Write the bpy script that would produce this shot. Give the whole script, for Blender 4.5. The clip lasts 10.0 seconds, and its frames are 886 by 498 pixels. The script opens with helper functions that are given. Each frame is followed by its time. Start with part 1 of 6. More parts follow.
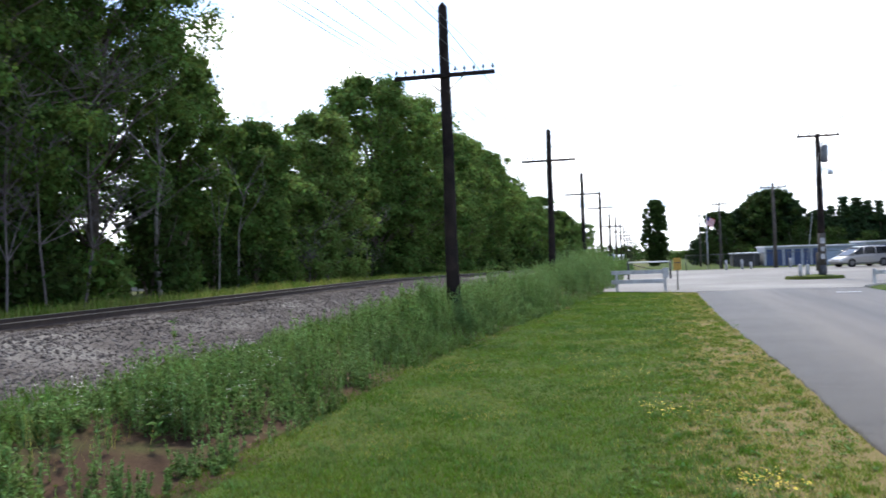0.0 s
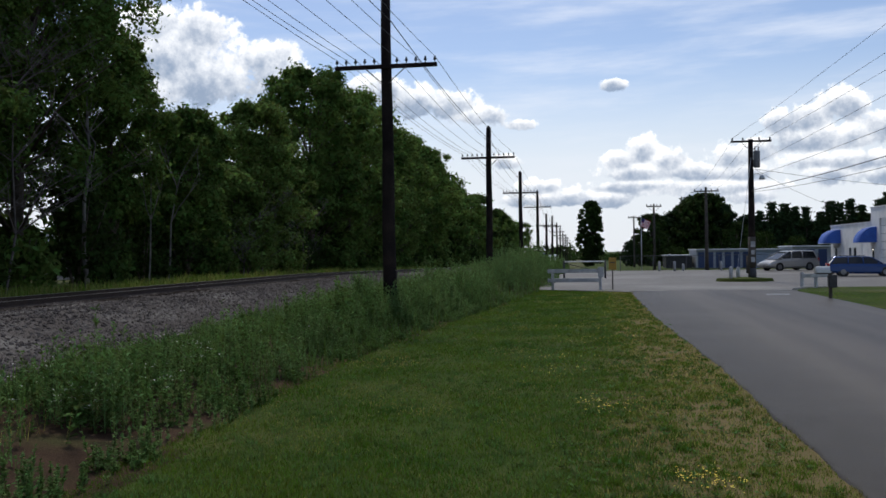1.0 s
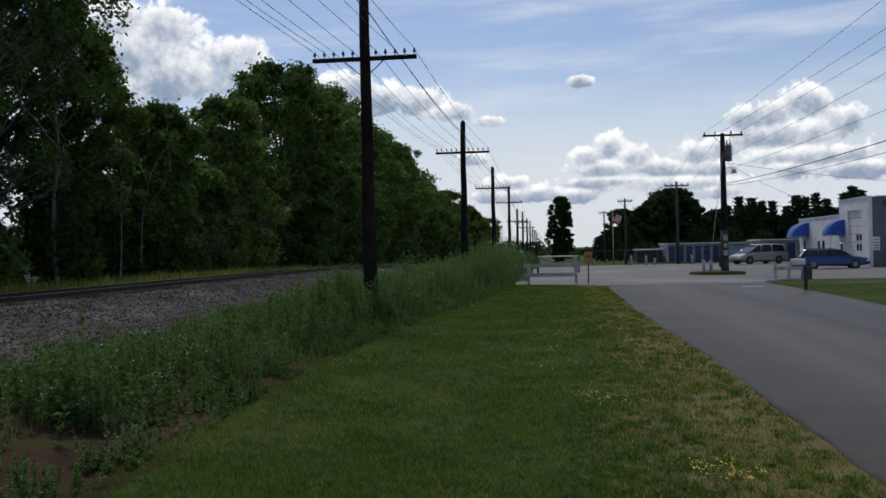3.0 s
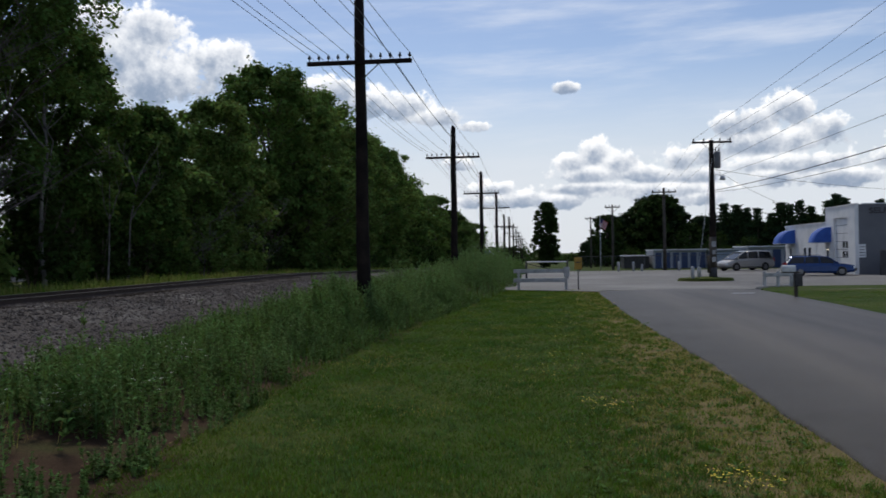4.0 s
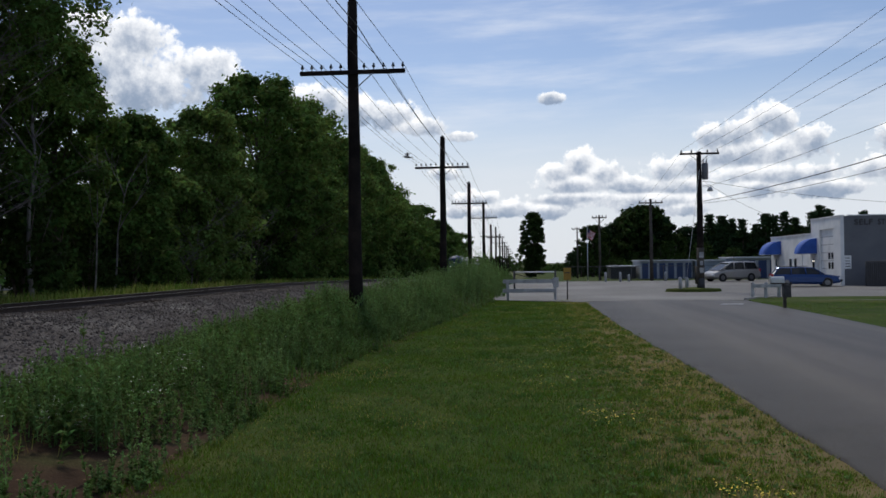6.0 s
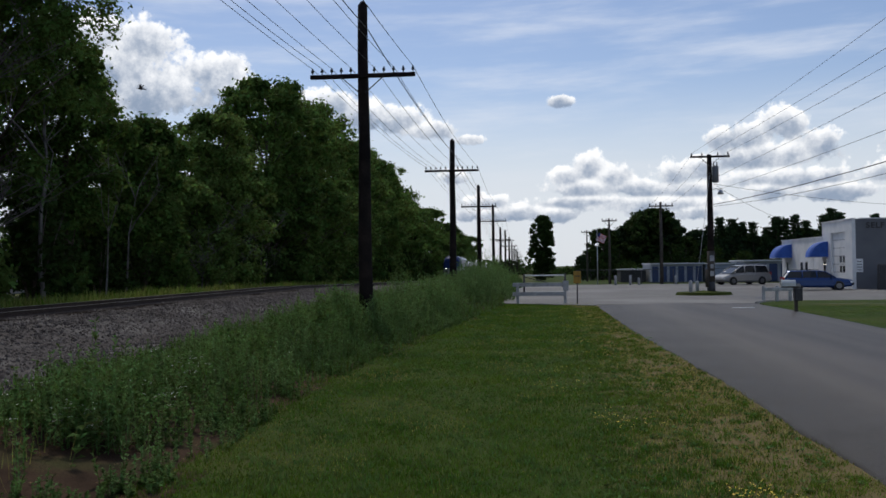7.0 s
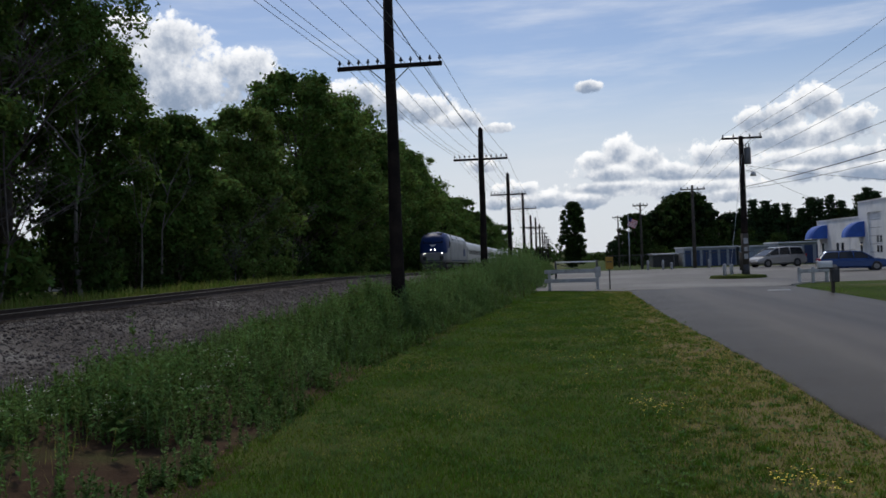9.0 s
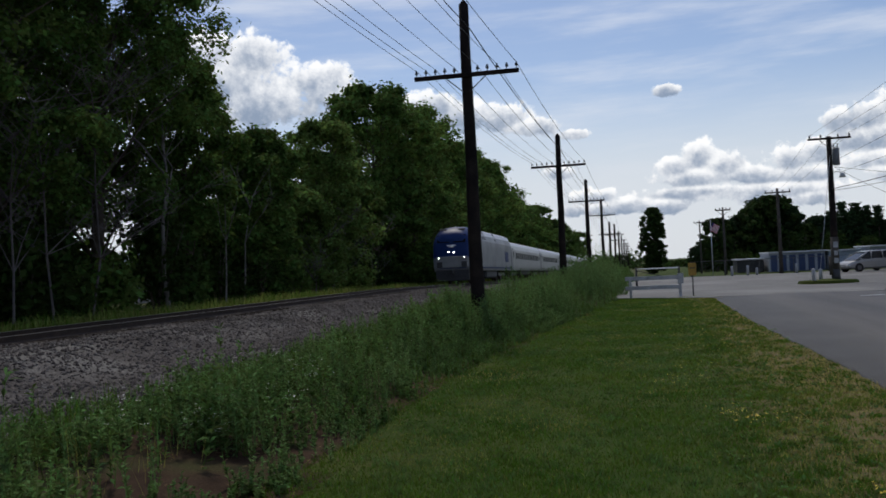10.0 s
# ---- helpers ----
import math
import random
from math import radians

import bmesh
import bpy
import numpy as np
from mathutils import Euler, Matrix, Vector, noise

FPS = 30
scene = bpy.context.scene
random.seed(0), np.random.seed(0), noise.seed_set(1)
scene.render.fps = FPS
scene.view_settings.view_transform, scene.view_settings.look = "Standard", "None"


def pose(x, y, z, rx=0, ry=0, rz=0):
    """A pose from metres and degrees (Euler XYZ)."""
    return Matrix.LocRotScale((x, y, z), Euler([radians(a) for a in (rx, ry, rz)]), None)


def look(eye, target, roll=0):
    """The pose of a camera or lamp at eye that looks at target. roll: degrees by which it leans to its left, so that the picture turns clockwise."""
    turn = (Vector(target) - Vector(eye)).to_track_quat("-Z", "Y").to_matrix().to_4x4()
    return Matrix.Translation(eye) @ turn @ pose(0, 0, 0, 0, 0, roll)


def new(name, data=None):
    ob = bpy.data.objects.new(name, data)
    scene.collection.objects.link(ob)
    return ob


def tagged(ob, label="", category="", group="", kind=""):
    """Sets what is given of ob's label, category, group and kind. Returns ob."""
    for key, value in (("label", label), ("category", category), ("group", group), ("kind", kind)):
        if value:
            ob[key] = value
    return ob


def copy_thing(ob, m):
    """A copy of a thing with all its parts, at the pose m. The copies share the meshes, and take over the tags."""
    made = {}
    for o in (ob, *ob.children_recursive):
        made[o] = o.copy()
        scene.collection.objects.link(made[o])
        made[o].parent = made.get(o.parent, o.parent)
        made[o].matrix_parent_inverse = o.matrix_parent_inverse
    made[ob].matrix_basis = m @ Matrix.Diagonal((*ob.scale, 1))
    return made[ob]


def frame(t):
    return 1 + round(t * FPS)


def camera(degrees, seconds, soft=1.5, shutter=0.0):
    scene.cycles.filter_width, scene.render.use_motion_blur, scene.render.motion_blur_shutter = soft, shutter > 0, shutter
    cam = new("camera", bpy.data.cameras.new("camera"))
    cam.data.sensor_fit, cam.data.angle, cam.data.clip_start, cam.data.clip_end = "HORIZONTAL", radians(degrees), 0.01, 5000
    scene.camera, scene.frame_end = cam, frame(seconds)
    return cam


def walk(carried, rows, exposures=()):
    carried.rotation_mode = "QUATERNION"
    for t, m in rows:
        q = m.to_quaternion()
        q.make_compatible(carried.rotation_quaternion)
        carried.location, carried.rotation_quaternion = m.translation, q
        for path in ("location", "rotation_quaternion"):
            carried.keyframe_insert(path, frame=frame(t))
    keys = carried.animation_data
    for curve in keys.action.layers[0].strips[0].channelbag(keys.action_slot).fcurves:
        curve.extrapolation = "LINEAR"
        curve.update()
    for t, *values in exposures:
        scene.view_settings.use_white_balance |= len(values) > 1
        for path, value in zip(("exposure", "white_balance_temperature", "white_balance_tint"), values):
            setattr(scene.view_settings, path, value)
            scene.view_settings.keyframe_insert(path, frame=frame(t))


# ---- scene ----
cam = camera(52.0, 10.0, soft=1.6, shutter=0.3)
PATH = [
    (0, (1.069, -2.893, 2.14), (0.605, -0.948, 2.158), -2.1),
    (0.5, (1.02, -2.764, 2.089), (0.705, -0.789, 2.095), -2.2),
    (1, (0.998, -2.623, 2.069), (0.669, -0.65, 2.076), -0.8),
    (1.5, (1.0, -2.71, 2.067), (0.697, -0.733, 2.046), -1.8),
    (2, (0.917, -2.67, 2.045), (0.756, -0.678, 1.994), -2.0),
    (2.5, (0.807, -2.526, 2.018), (0.598, -0.538, 1.962), -1.3),
    (2.7, (0.719, -2.485, 2.002), (0.464, -0.502, 1.968), -1.1),
    (3.8, (0.4, -2.338, 2.015), (0.135, -0.355, 2.035), -1.3),
    (4, (0.331, -2.349, 2.002), (0.103, -0.362, 2.011), -0.9),
    (4.5, (0.216, -2.355, 2.028), (0.085, -0.359, 2.052), -0.8),
    (5, (0.142, -2.32, 2.026), (0.013, -0.324, 2.051), -0.2),
    (5.5, (0.134, -2.343, 2.026), (-0.039, -0.35, 2.052), -0.7),
    (7, (0.102, -2.335, 2.031), (-0.114, -0.347, 2.068), -0.7),
    (7.5, (0.103, -2.338, 2.03), (-0.127, -0.351, 2.06), -1.4),
    (8, (0.097, -2.342, 2.028), (-0.142, -0.356, 2.051), -1.4),
    (8.5, (0.093, -2.328, 2.029), (-0.159, -0.344, 2.048), -1.5),
    (9, (0.084, -2.313, 2.026), (-0.199, -0.333, 2.041), -2.0),
    (9.5, (0.058, -2.3, 2.027), (-0.309, -0.334, 2.048), -2.7),
    (10, (0.012, -2.237, 2.022), (-0.437, -0.288, 2.063), -2.7),
]
EXPOSURES = [(0.0, 1.7), (0.3, 1.25), (0.6, 0.6), (1.0, 0.15), (1.6, 0.0), (2.5, -0.12), (4.5, 0.0), (7.0, -0.05), (8.5, -0.12), (10.0, -0.1)]
walk(cam, [(t, look(eye, target, roll)) for t, eye, target, roll in PATH], EXPOSURES)

# ---- sky and sun ----
SUN_AZ, SUN_EL = 18.0, 54.0        # degrees left of the line's heading, above the horizon


def sun_way():
    a, e = radians(SUN_AZ), radians(SUN_EL)
    return Vector((-math.sin(a) * math.cos(e), math.cos(a) * math.cos(e), math.sin(e)))


# puffs of cloud: azimuth to the left, elevation, half width, half height (degrees)
CLOUDS = [
    (27.2, 13.6, 2.7, 1.5), (24.2, 13.3, 2.3, 1.4), (29.8, 12.6, 2.4, 1.6), (20.6, 11.9, 2.5, 1.4), (18.6, 10.6, 2.1, 1.2), (23.6, 10.7, 3.2, 1.7), (28.5, 9.6, 3.6, 1.8),
    (13.2, 10.2, 2.2, 1.1), (11.2, 9.5, 1.9, 1.0), (8.7, 9.3, 1.8, 0.9), (6.9, 8.5, 1.9, 0.7), (4.3, 7.9, 1.3, 0.42), (-1.2, 10.15, 0.95, 0.42),
    (-3.0, 6.1, 1.3, 1.0), (-1.5, 5.5, 1.2, 0.9), (-4.4, 5.4, 1.3, 0.9), (-2.7, 4.7, 2.6, 0.7), (-5.6, 4.7, 1.0, 0.6), (-8.2, 5.5, 1.4, 1.05), (-9.6, 5.9, 1.2, 0.9), (-9.0, 4.5, 2.0, 0.6),
    (-14.6, 8.2, 1.7, 1.1), (-12.4, 7.6, 1.6, 1.1), (-11.0, 7.4, 1.2, 0.8), (-16.4, 7.0, 1.5, 1.0), (-13.8, 6.3, 3.6, 0.9), (-21.6, 6.8, 1.7, 1.1), (-20.0, 5.1, 1.6, 0.9), (-24.5, 5.8, 2.2, 1.4),
    (3.4, 4.0, 1.5, 0.7), (1.2, 3.3, 1.6, 0.55), (-0.9, 3.1, 1.4, 0.5), (-6.4, 3.4, 1.7, 0.65), (-9.4, 3.1, 2.0, 0.55), (-17.6, 4.1, 2.8, 0.6), (-13.4, 4.2, 1.4, 0.6), (5.5, 5.6, 1.3, 0.55),
    (-7.0, 3.6, 5.5, 0.6), (-15.0, 5.0, 4.6, 0.7), (-2.6, 3.9, 3.4, 0.45), (3.0, 3.2, 3.0, 0.5), (-6.6, 4.6, 1.6, 0.6), (26.0, 12.0, 4.5, 1.9),
    (40.0, 11.0, 7.0, 3.5), (-36.0, 12.0, 8.0, 3.0), (70.0, 20.0, 12.0, 5.0), (-80.0, 25.0, 14.0, 6.0), (150.0, 22.0, 16.0, 6.0),
]


def make_world():
    world = bpy.data.worlds.new("sky")
    world.use_nodes = True
    scene.world = world
    tree = world.node_tree
    tree.nodes.clear()
    nodes, links = tree.nodes, tree.links

    def m(op, a, b=0.0, c=0.0):
        n = nodes.new("ShaderNodeMath")
        n.operation = op
        for i, v in enumerate((a, b, c)):
            if isinstance(v, (int, float)):
                n.inputs[i].default_value = v
            else:
                links.new(v, n.inputs[i])
        return n.outputs[0]

    def mix(f, a, b):
        n = nodes.new("ShaderNodeMix")
        n.data_type = "RGBA"
        for s, v in ((n.inputs[0], f), (n.inputs[6], a), (n.inputs[7], b)):
            if isinstance(v, (int, float)):
                s.default_value = v
            elif isinstance(v, tuple):
                s.default_value = (*v, 1)
            else:
                links.new(v, s)
        return n.outputs[2]

    def smooth(v, lo, hi):
        n = nodes.new("ShaderNodeMapRange")
        n.interpolation_type = "SMOOTHSTEP"
        links.new(v, n.inputs[0])
        n.inputs[1].default_value, n.inputs[2].default_value = lo, hi
        return n.outputs[0]

    def fbm(vec, scale, detail, rough=0.55, lac=2.1):
        n = nodes.new("ShaderNodeTexNoise")
        links.new(vec, n.inputs["Vector"])
        n.inputs["Scale"].default_value, n.inputs["Detail"].default_value = scale, detail
        n.inputs["Roughness"].default_value, n.inputs["Lacunarity"].default_value = rough, lac
        return n.outputs["Fac"]

    sky = nodes.new("ShaderNodeTexSky")
    sky.sky_type, sky.sun_disc = "NISHITA", False
    sky.sun_elevation, sky.sun_rotation = radians(SUN_EL), radians(-SUN_AZ)
    sky.air_density, sky.dust_density, sky.ozone_density = 1.0, 0.6, 1.5
    co = nodes.new("ShaderNodeTexCoord").outputs["Generated"]
    sep = nodes.new("ShaderNodeSeparateXYZ")
    links.new(co, sep.inputs[0])
    az = m("MULTIPLY", m("ARCTAN2", m("MULTIPLY", sep.outputs[0], -1.0), sep.outputs[1]), 57.29578)
    el = m("MULTIPLY", m("ARCSINE", sep.outputs[2]), 57.29578)
    n_big, n_fine = fbm(co, 24.0, 9.0, 0.62), fbm(co, 72.0, 7.0, 0.62)
    place = nodes.new("ShaderNodeCombineXYZ")
    links.new(az, place.inputs[0])
    links.new(el, place.inputs[1])
    total, tops = 1e-6, 0.0
    for a, e, w, h in CLOUDS:
        v = nodes.new("ShaderNodeVectorMath")
        v.operation = "MULTIPLY_ADD"
        links.new(place.outputs[0], v.inputs[0])
        v.inputs[1].default_value, v.inputs[2].default_value = (1 / w, 1 / h, 0), (-a / w, -e / h, 0)
        ln = nodes.new("ShaderNodeVectorMath")
        ln.operation = "LENGTH"
        links.new(v.outputs[0], ln.inputs[0])
        ex = m("EXPONENT", m("MULTIPLY_ADD", ln.outputs["Value"], -6.0, 6.0))
        total = m("ADD", ex, total)
        tops = m("MULTIPLY_ADD", ex, m("MULTIPLY_ADD", el, 1 / h, -e / h), tops)
    best = m("MULTIPLY", m("LOGARITHM", total, 2.718282), 1 / 6.0)
    top = m("DIVIDE", tops, total)
    body = m("ADD", best, m("MULTIPLY", m("SUBTRACT", n_big, 0.5), 1.7))
    body = m("ADD", body, m("MULTIPLY", m("SUBTRACT", n_fine, 0.5), 1.25))
    mask = m("MULTIPLY", smooth(body, -0.03, 0.30), 0.93)
    lit = m("ADD", m("MULTIPLY", top, 0.60), m("MULTIPLY", m("SUBTRACT", n_fine, 0.5), 1.5))
    lit = m("ADD", lit, m("MULTIPLY", m("SUBTRACT", n_big, 0.5), -0.5))
    lit = m("ADD", lit, m("MULTIPLY", m("SUBTRACT", 0.6, body), 0.35))
    lit = smooth(lit, -0.5, 0.66)
    cloud = mix(lit, CLOUD_SHADE, CLOUD_LIGHT)
    # thin high streaks and the milky band above the horizon
    flat = nodes.new("ShaderNodeCombineXYZ")
    links.new(m("MULTIPLY", az, 0.030), flat.inputs[0])
    links.new(m("ADD", m("MULTIPLY", el, 0.21), m("MULTIPLY", az, 0.006)), flat.inputs[1])
    streak = smooth(fbm(flat.outputs[0], 1.5, 7.0, 0.58), 0.43, 0.72)
    haze = m("MULTIPLY", m("SUBTRACT", 1.0, smooth(el, 3.0, 12.5)), 0.9)
    clear = nodes.new("ShaderNodeVectorMath")
    clear.operation = "SCALE"
    links.new(sky.outputs[0], clear.inputs[0])
    clear.inputs["Scale"].default_value = SKY
    tone = nodes.new("ShaderNodeVectorMath")
    tone.operation = "MULTIPLY"
    links.new(clear.outputs[0], tone.inputs[0])
    tone.inputs[1].default_value = (1.0, 1.0, 1.09)
    col = mix(m("MULTIPLY", streak, 0.66), tone.outputs[0], VEIL)
    col = mix(haze, col, HAZE)
    col = mix(mask, col, cloud)
    back = nodes.new("ShaderNodeBackground")
    links.new(col, back.inputs[0])
    back.inputs[1].default_value = 1.0
    out = nodes.new("ShaderNodeOutputWorld")
    links.new(back.outputs[0], out.inputs[0])


SKY = 0.09
VEIL, HAZE = (0.78, 0.83, 0.93), (0.74, 0.785, 0.85)
CLOUD_LIGHT, CLOUD_SHADE = (1.15, 1.15, 1.15), (0.27, 0.345, 0.475)
make_world()
sun = new("sun", bpy.data.lights.new("sun", "SUN"))
sun.data.energy, sun.data.angle, sun.data.color = 1.75, radians(5.0), (1.0, 0.93, 0.80)
sun.matrix_world = look(sun_way() * 300, (0, 0, 0))


# ---- materials ----
def material(name, a, b, scale=8.0, rough=0.8, metal=0.0, bump=0.0, fine=90.0, detail=0.35, c=None, big=0.6, random_by=None,
             spread=0.25, coords="Object", emit=None, sheen=0.0):
    """Two colours mixed by coarse noise, broken by fine grain, with an optional third in large stains."""
    mat = bpy.data.materials.new(name)
    mat.use_nodes = True
    nt = mat.node_tree
    bsdf = nt.nodes["Principled BSDF"]
    bsdf.inputs["Roughness"].default_value, bsdf.inputs["Metallic"].default_value = rough, metal
    bsdf.inputs["Specular IOR Level"].default_value = 0.08 if rough >= 0.85 else 0.5
    co = nt.nodes.new("ShaderNodeTexCoord").outputs["Object"] if coords == "Object" else nt.nodes.new("ShaderNodeNewGeometry").outputs["Position"]

    def noise_node(sc, det):
        n = nt.nodes.new("ShaderNodeTexNoise")
        nt.links.new(co, n.inputs["Vector"])
        n.inputs["Scale"].default_value, n.inputs["Detail"].default_value = sc, det
        return n.outputs["Fac"]

    def ramp(fac, lo, hi):
        n = nt.nodes.new("ShaderNodeMapRange")
        n.inputs[1].default_value, n.inputs[2].default_value = lo, hi
        nt.links.new(fac, n.inputs[0])
        return n.outputs[0]

    def mixed(fac, p, q, kind="MIX"):
        n = nt.nodes.new("ShaderNodeMix")
        n.data_type, n.blend_type = "RGBA", kind
        for s, v in ((n.inputs[0], fac), (n.inputs[6], p), (n.inputs[7], q)):
            if isinstance(v, float):
                s.default_value = v
            elif isinstance(v, tuple):
                s.default_value = (*v, 1)
            else:
                nt.links.new(v, s)
        return n.outputs[2]

    col = mixed(ramp(noise_node(scale, 6.0), 0.35, 0.65), a, b)
    if c:
        col = mixed(ramp(noise_node(big, 4.0), 0.48, 0.66), col, c)
    grain = noise_node(fine, 4.0)
    col = mixed(detail, col, mixed(ramp(grain, 0.3, 0.7), (0.25, 0.25, 0.25), (0.8, 0.8, 0.8)), "OVERLAY")
    if random_by:
        if random_by == "island":
            r = nt.nodes.new("ShaderNodeNewGeometry").outputs["Random Per Island"]
        else:
            r = nt.nodes.new("ShaderNodeObjectInfo").outputs["Random"]
        h = nt.nodes.new("ShaderNodeHueSaturation")
        nt.links.new(ramp(r, 0.0, 1.0), h.inputs["Value"])
        h2 = nt.nodes.new("ShaderNodeMapRange")
        nt.links.new(r, h2.inputs[0])
        h2.inputs[3].default_value, h2.inputs[4].default_value = 1.0 - spread, 1.0 + spread
        nt.links.new(h2.outputs[0], h.inputs["Value"])
        h3 = nt.nodes.new("ShaderNodeMapRange")
        nt.links.new(r, h3.inputs[0])
        h3.inputs[3].default_value, h3.inputs[4].default_value = 0.5 - spread * 0.06, 0.5 + spread * 0.06
        nt.links.new(h3.outputs[0], h.inputs["Hue"])
        nt.links.new(col, h.inputs["Color"])
        col = h.outputs[0]
    nt.links.new(col, bsdf.inputs["Base Color"])
    if bump:
        bp = nt.nodes.new("ShaderNodeBump")
        bp.inputs["Strength"].default_value, bp.inputs["Distance"].default_value = bump, 0.02
        nt.links.new(grain, bp.inputs["Height"])
        nt.links.new(bp.outputs[0], bsdf.inputs["Normal"])
    if emit:
        bsdf.inputs["Emission Color"].default_value = (*emit[0], 1)
        bsdf.inputs["Emission Strength"].default_value = emit[1]
    return mat


def leafy(name, a, b, spread=0.5, pass_light=0.35):
    """Leaf: diffuse with light passing through it, varied leaf by leaf."""
    mat = material(name, a, b, scale=0.5, rough=0.55, fine=6.0, detail=0.2, random_by="island", spread=spread, coords="Position")
    nt = mat.node_tree
    bsdf = nt.nodes["Principled BSDF"]
    bsdf.inputs["Specular IOR Level"].default_value = 0.06
    bsdf.inputs["Roughness"].default_value = 0.8
    tl = nt.nodes.new("ShaderNodeBsdfTranslucent")
    src = bsdf.inputs["Base Color"].links[0].from_socket
    nt.links.new(src, tl.inputs["Color"])
    mx = nt.nodes.new("ShaderNodeMixShader")
    mx.inputs[0].default_value = pass_light
    nt.links.new(bsdf.outputs[0], mx.inputs[1])
    nt.links.new(tl.outputs[0], mx.inputs[2])
    nt.links.new(mx.outputs[0], nt.nodes["Material Output"].inputs["Surface"])
    return mat


LEAF = leafy("leaf_broad", (0.06, 0.108, 0.025), (0.115, 0.18, 0.042), pass_light=0.45)
LEAF_LIGHT = leafy("leaf_light", (0.095, 0.15, 0.036), (0.16, 0.23, 0.058), pass_light=0.45)
# darkened so undergrowth and back rows read as shaded; also dark far trees
LEAF_DARK_SHADED = leafy("leaf_dark_shaded", (0.028, 0.05, 0.012), (0.044, 0.07, 0.017))
NEEDLE = leafy("needle_leaf", (0.022, 0.042, 0.018), (0.035, 0.06, 0.022), pass_light=0.15)
WEED_A = leafy("weed_leaf", (0.072, 0.132, 0.034), (0.13, 0.205, 0.058), spread=0.55)
WEED_B = leafy("weed_grey_green", (0.095, 0.165, 0.052), (0.15, 0.23, 0.08), spread=0.5)
BLADE = leafy("grass_blade", (0.064, 0.132, 0.012), (0.115, 0.178, 0.02), spread=0.5)
BLADE_DRY = leafy("dry_grass_blade", (0.36, 0.31, 0.10), (0.23, 0.255, 0.05), spread=0.5)
VERGE = leafy("verge_blade", (0.17, 0.23, 0.05), (0.25, 0.26, 0.075), spread=0.4)
PETAL = material("yellow_petal", (0.75, 0.55, 0.02), (0.85, 0.65, 0.04), rough=0.6)
WHITE_PETAL = material("white_petal", (0.6, 0.62, 0.55), (0.75, 0.75, 0.7), rough=0.7)
DRY_LEAF = material("dead_leaf", (0.10, 0.058, 0.032), (0.16, 0.105, 0.06), rough=0.92, random_by="island", spread=0.5)
BARK = material("bark", (0.07, 0.055, 0.045), (0.12, 0.1, 0.085), scale=3, rough=0.95, bump=0.8, fine=25)
PALE_BARK = material("pale_bark", (0.20, 0.188, 0.175), (0.095, 0.088, 0.082), scale=2.5, rough=0.9, bump=0.5, fine=20)
DEAD_WOOD = material("dead_wood", (0.15, 0.132, 0.13), (0.10, 0.088, 0.086), scale=3, rough=0.95)
SOIL = (0.036, 0.022, 0.014)
ASPHALT = material("asphalt", (0.036, 0.031, 0.027), (0.046, 0.040, 0.034), scale=2.2, rough=0.5, bump=0.3, fine=160, detail=0.5, c=(0.054, 0.047, 0.040), big=0.22, coords="Position")


def wear_lanes(mat, pale, x0, x1):
    """Long streaks of wear along a road, paler away from its edge."""
    nt = mat.node_tree
    bsdf = nt.nodes["Principled BSDF"]
    src = bsdf.inputs["Base Color"].links[0].from_socket
    pos = nt.nodes.new("ShaderNodeNewGeometry").outputs["Position"]
    mp = nt.nodes.new("ShaderNodeMapping")
    nt.links.new(pos, mp.inputs["Vector"])
    mp.inputs["Scale"].default_value = (1.1, 0.045, 1.0)
    nz = nt.nodes.new("ShaderNodeTexNoise")
    nt.links.new(mp.outputs[0], nz.inputs["Vector"])
    nz.inputs["Scale"].default_value, nz.inputs["Detail"].default_value = 1.0, 5.0
    sp = nt.nodes.new("ShaderNodeSeparateXYZ")
    nt.links.new(pos, sp.inputs[0])
    mr = nt.nodes.new("ShaderNodeMapRange")
    mr.inputs[1].default_value, mr.inputs[2].default_value = x0, x1
    nt.links.new(sp.outputs[0], mr.inputs[0])
    st = nt.nodes.new("ShaderNodeMapRange")
    st.inputs[1].default_value, st.inputs[2].default_value, st.inputs[3].default_value = 0.35, 0.68, 0.25
    nt.links.new(nz.outputs["Fac"], st.inputs[0])
    mu = nt.nodes.new("ShaderNodeMath")
    mu.operation = "MULTIPLY"
    nt.links.new(mr.outputs[0], mu.inputs[0])
    nt.links.new(st.outputs[0], mu.inputs[1])
    mx = nt.nodes.new("ShaderNodeMix")
    mx.data_type = "RGBA"
    nt.links.new(mu.outputs[0], mx.inputs[0])
    nt.links.new(src, mx.inputs[6])
    mx.inputs[7].default_value = (*pale, 1)
    nt.links.new(mx.outputs[2], bsdf.inputs["Base Color"])


ASPHALT.node_tree.nodes["Principled BSDF"].inputs["Specular IOR Level"].default_value = 0.12
wear_lanes(ASPHALT, (0.112, 0.097, 0.080), 3.6, 5.2)
LOT = material("weathered_asphalt", (0.112, 0.107, 0.103), (0.142, 0.136, 0.13), scale=0.5, rough=0.8, bump=0.3, fine=120, detail=0.4, c=(0.185, 0.18, 0.172), big=0.12, coords="Position")
STONE = material("ballast_stone", (0.07, 0.061, 0.058), (0.13, 0.115, 0.108), scale=1.2, rough=0.92, random_by="island", spread=0.55, fine=60, coords="Position")
BALLAST = material("ballast_bed", (0.06, 0.053, 0.05), (0.10, 0.088, 0.082), scale=14, rough=0.95, bump=1.0, fine=28, detail=0.8, c=(0.16, 0.15, 0.14), big=0.5, coords="Position")
RUST = material("rusty_steel", (0.03, 0.02, 0.016), (0.05, 0.032, 0.024), scale=6, rough=0.75, metal=0.35, bump=0.3)
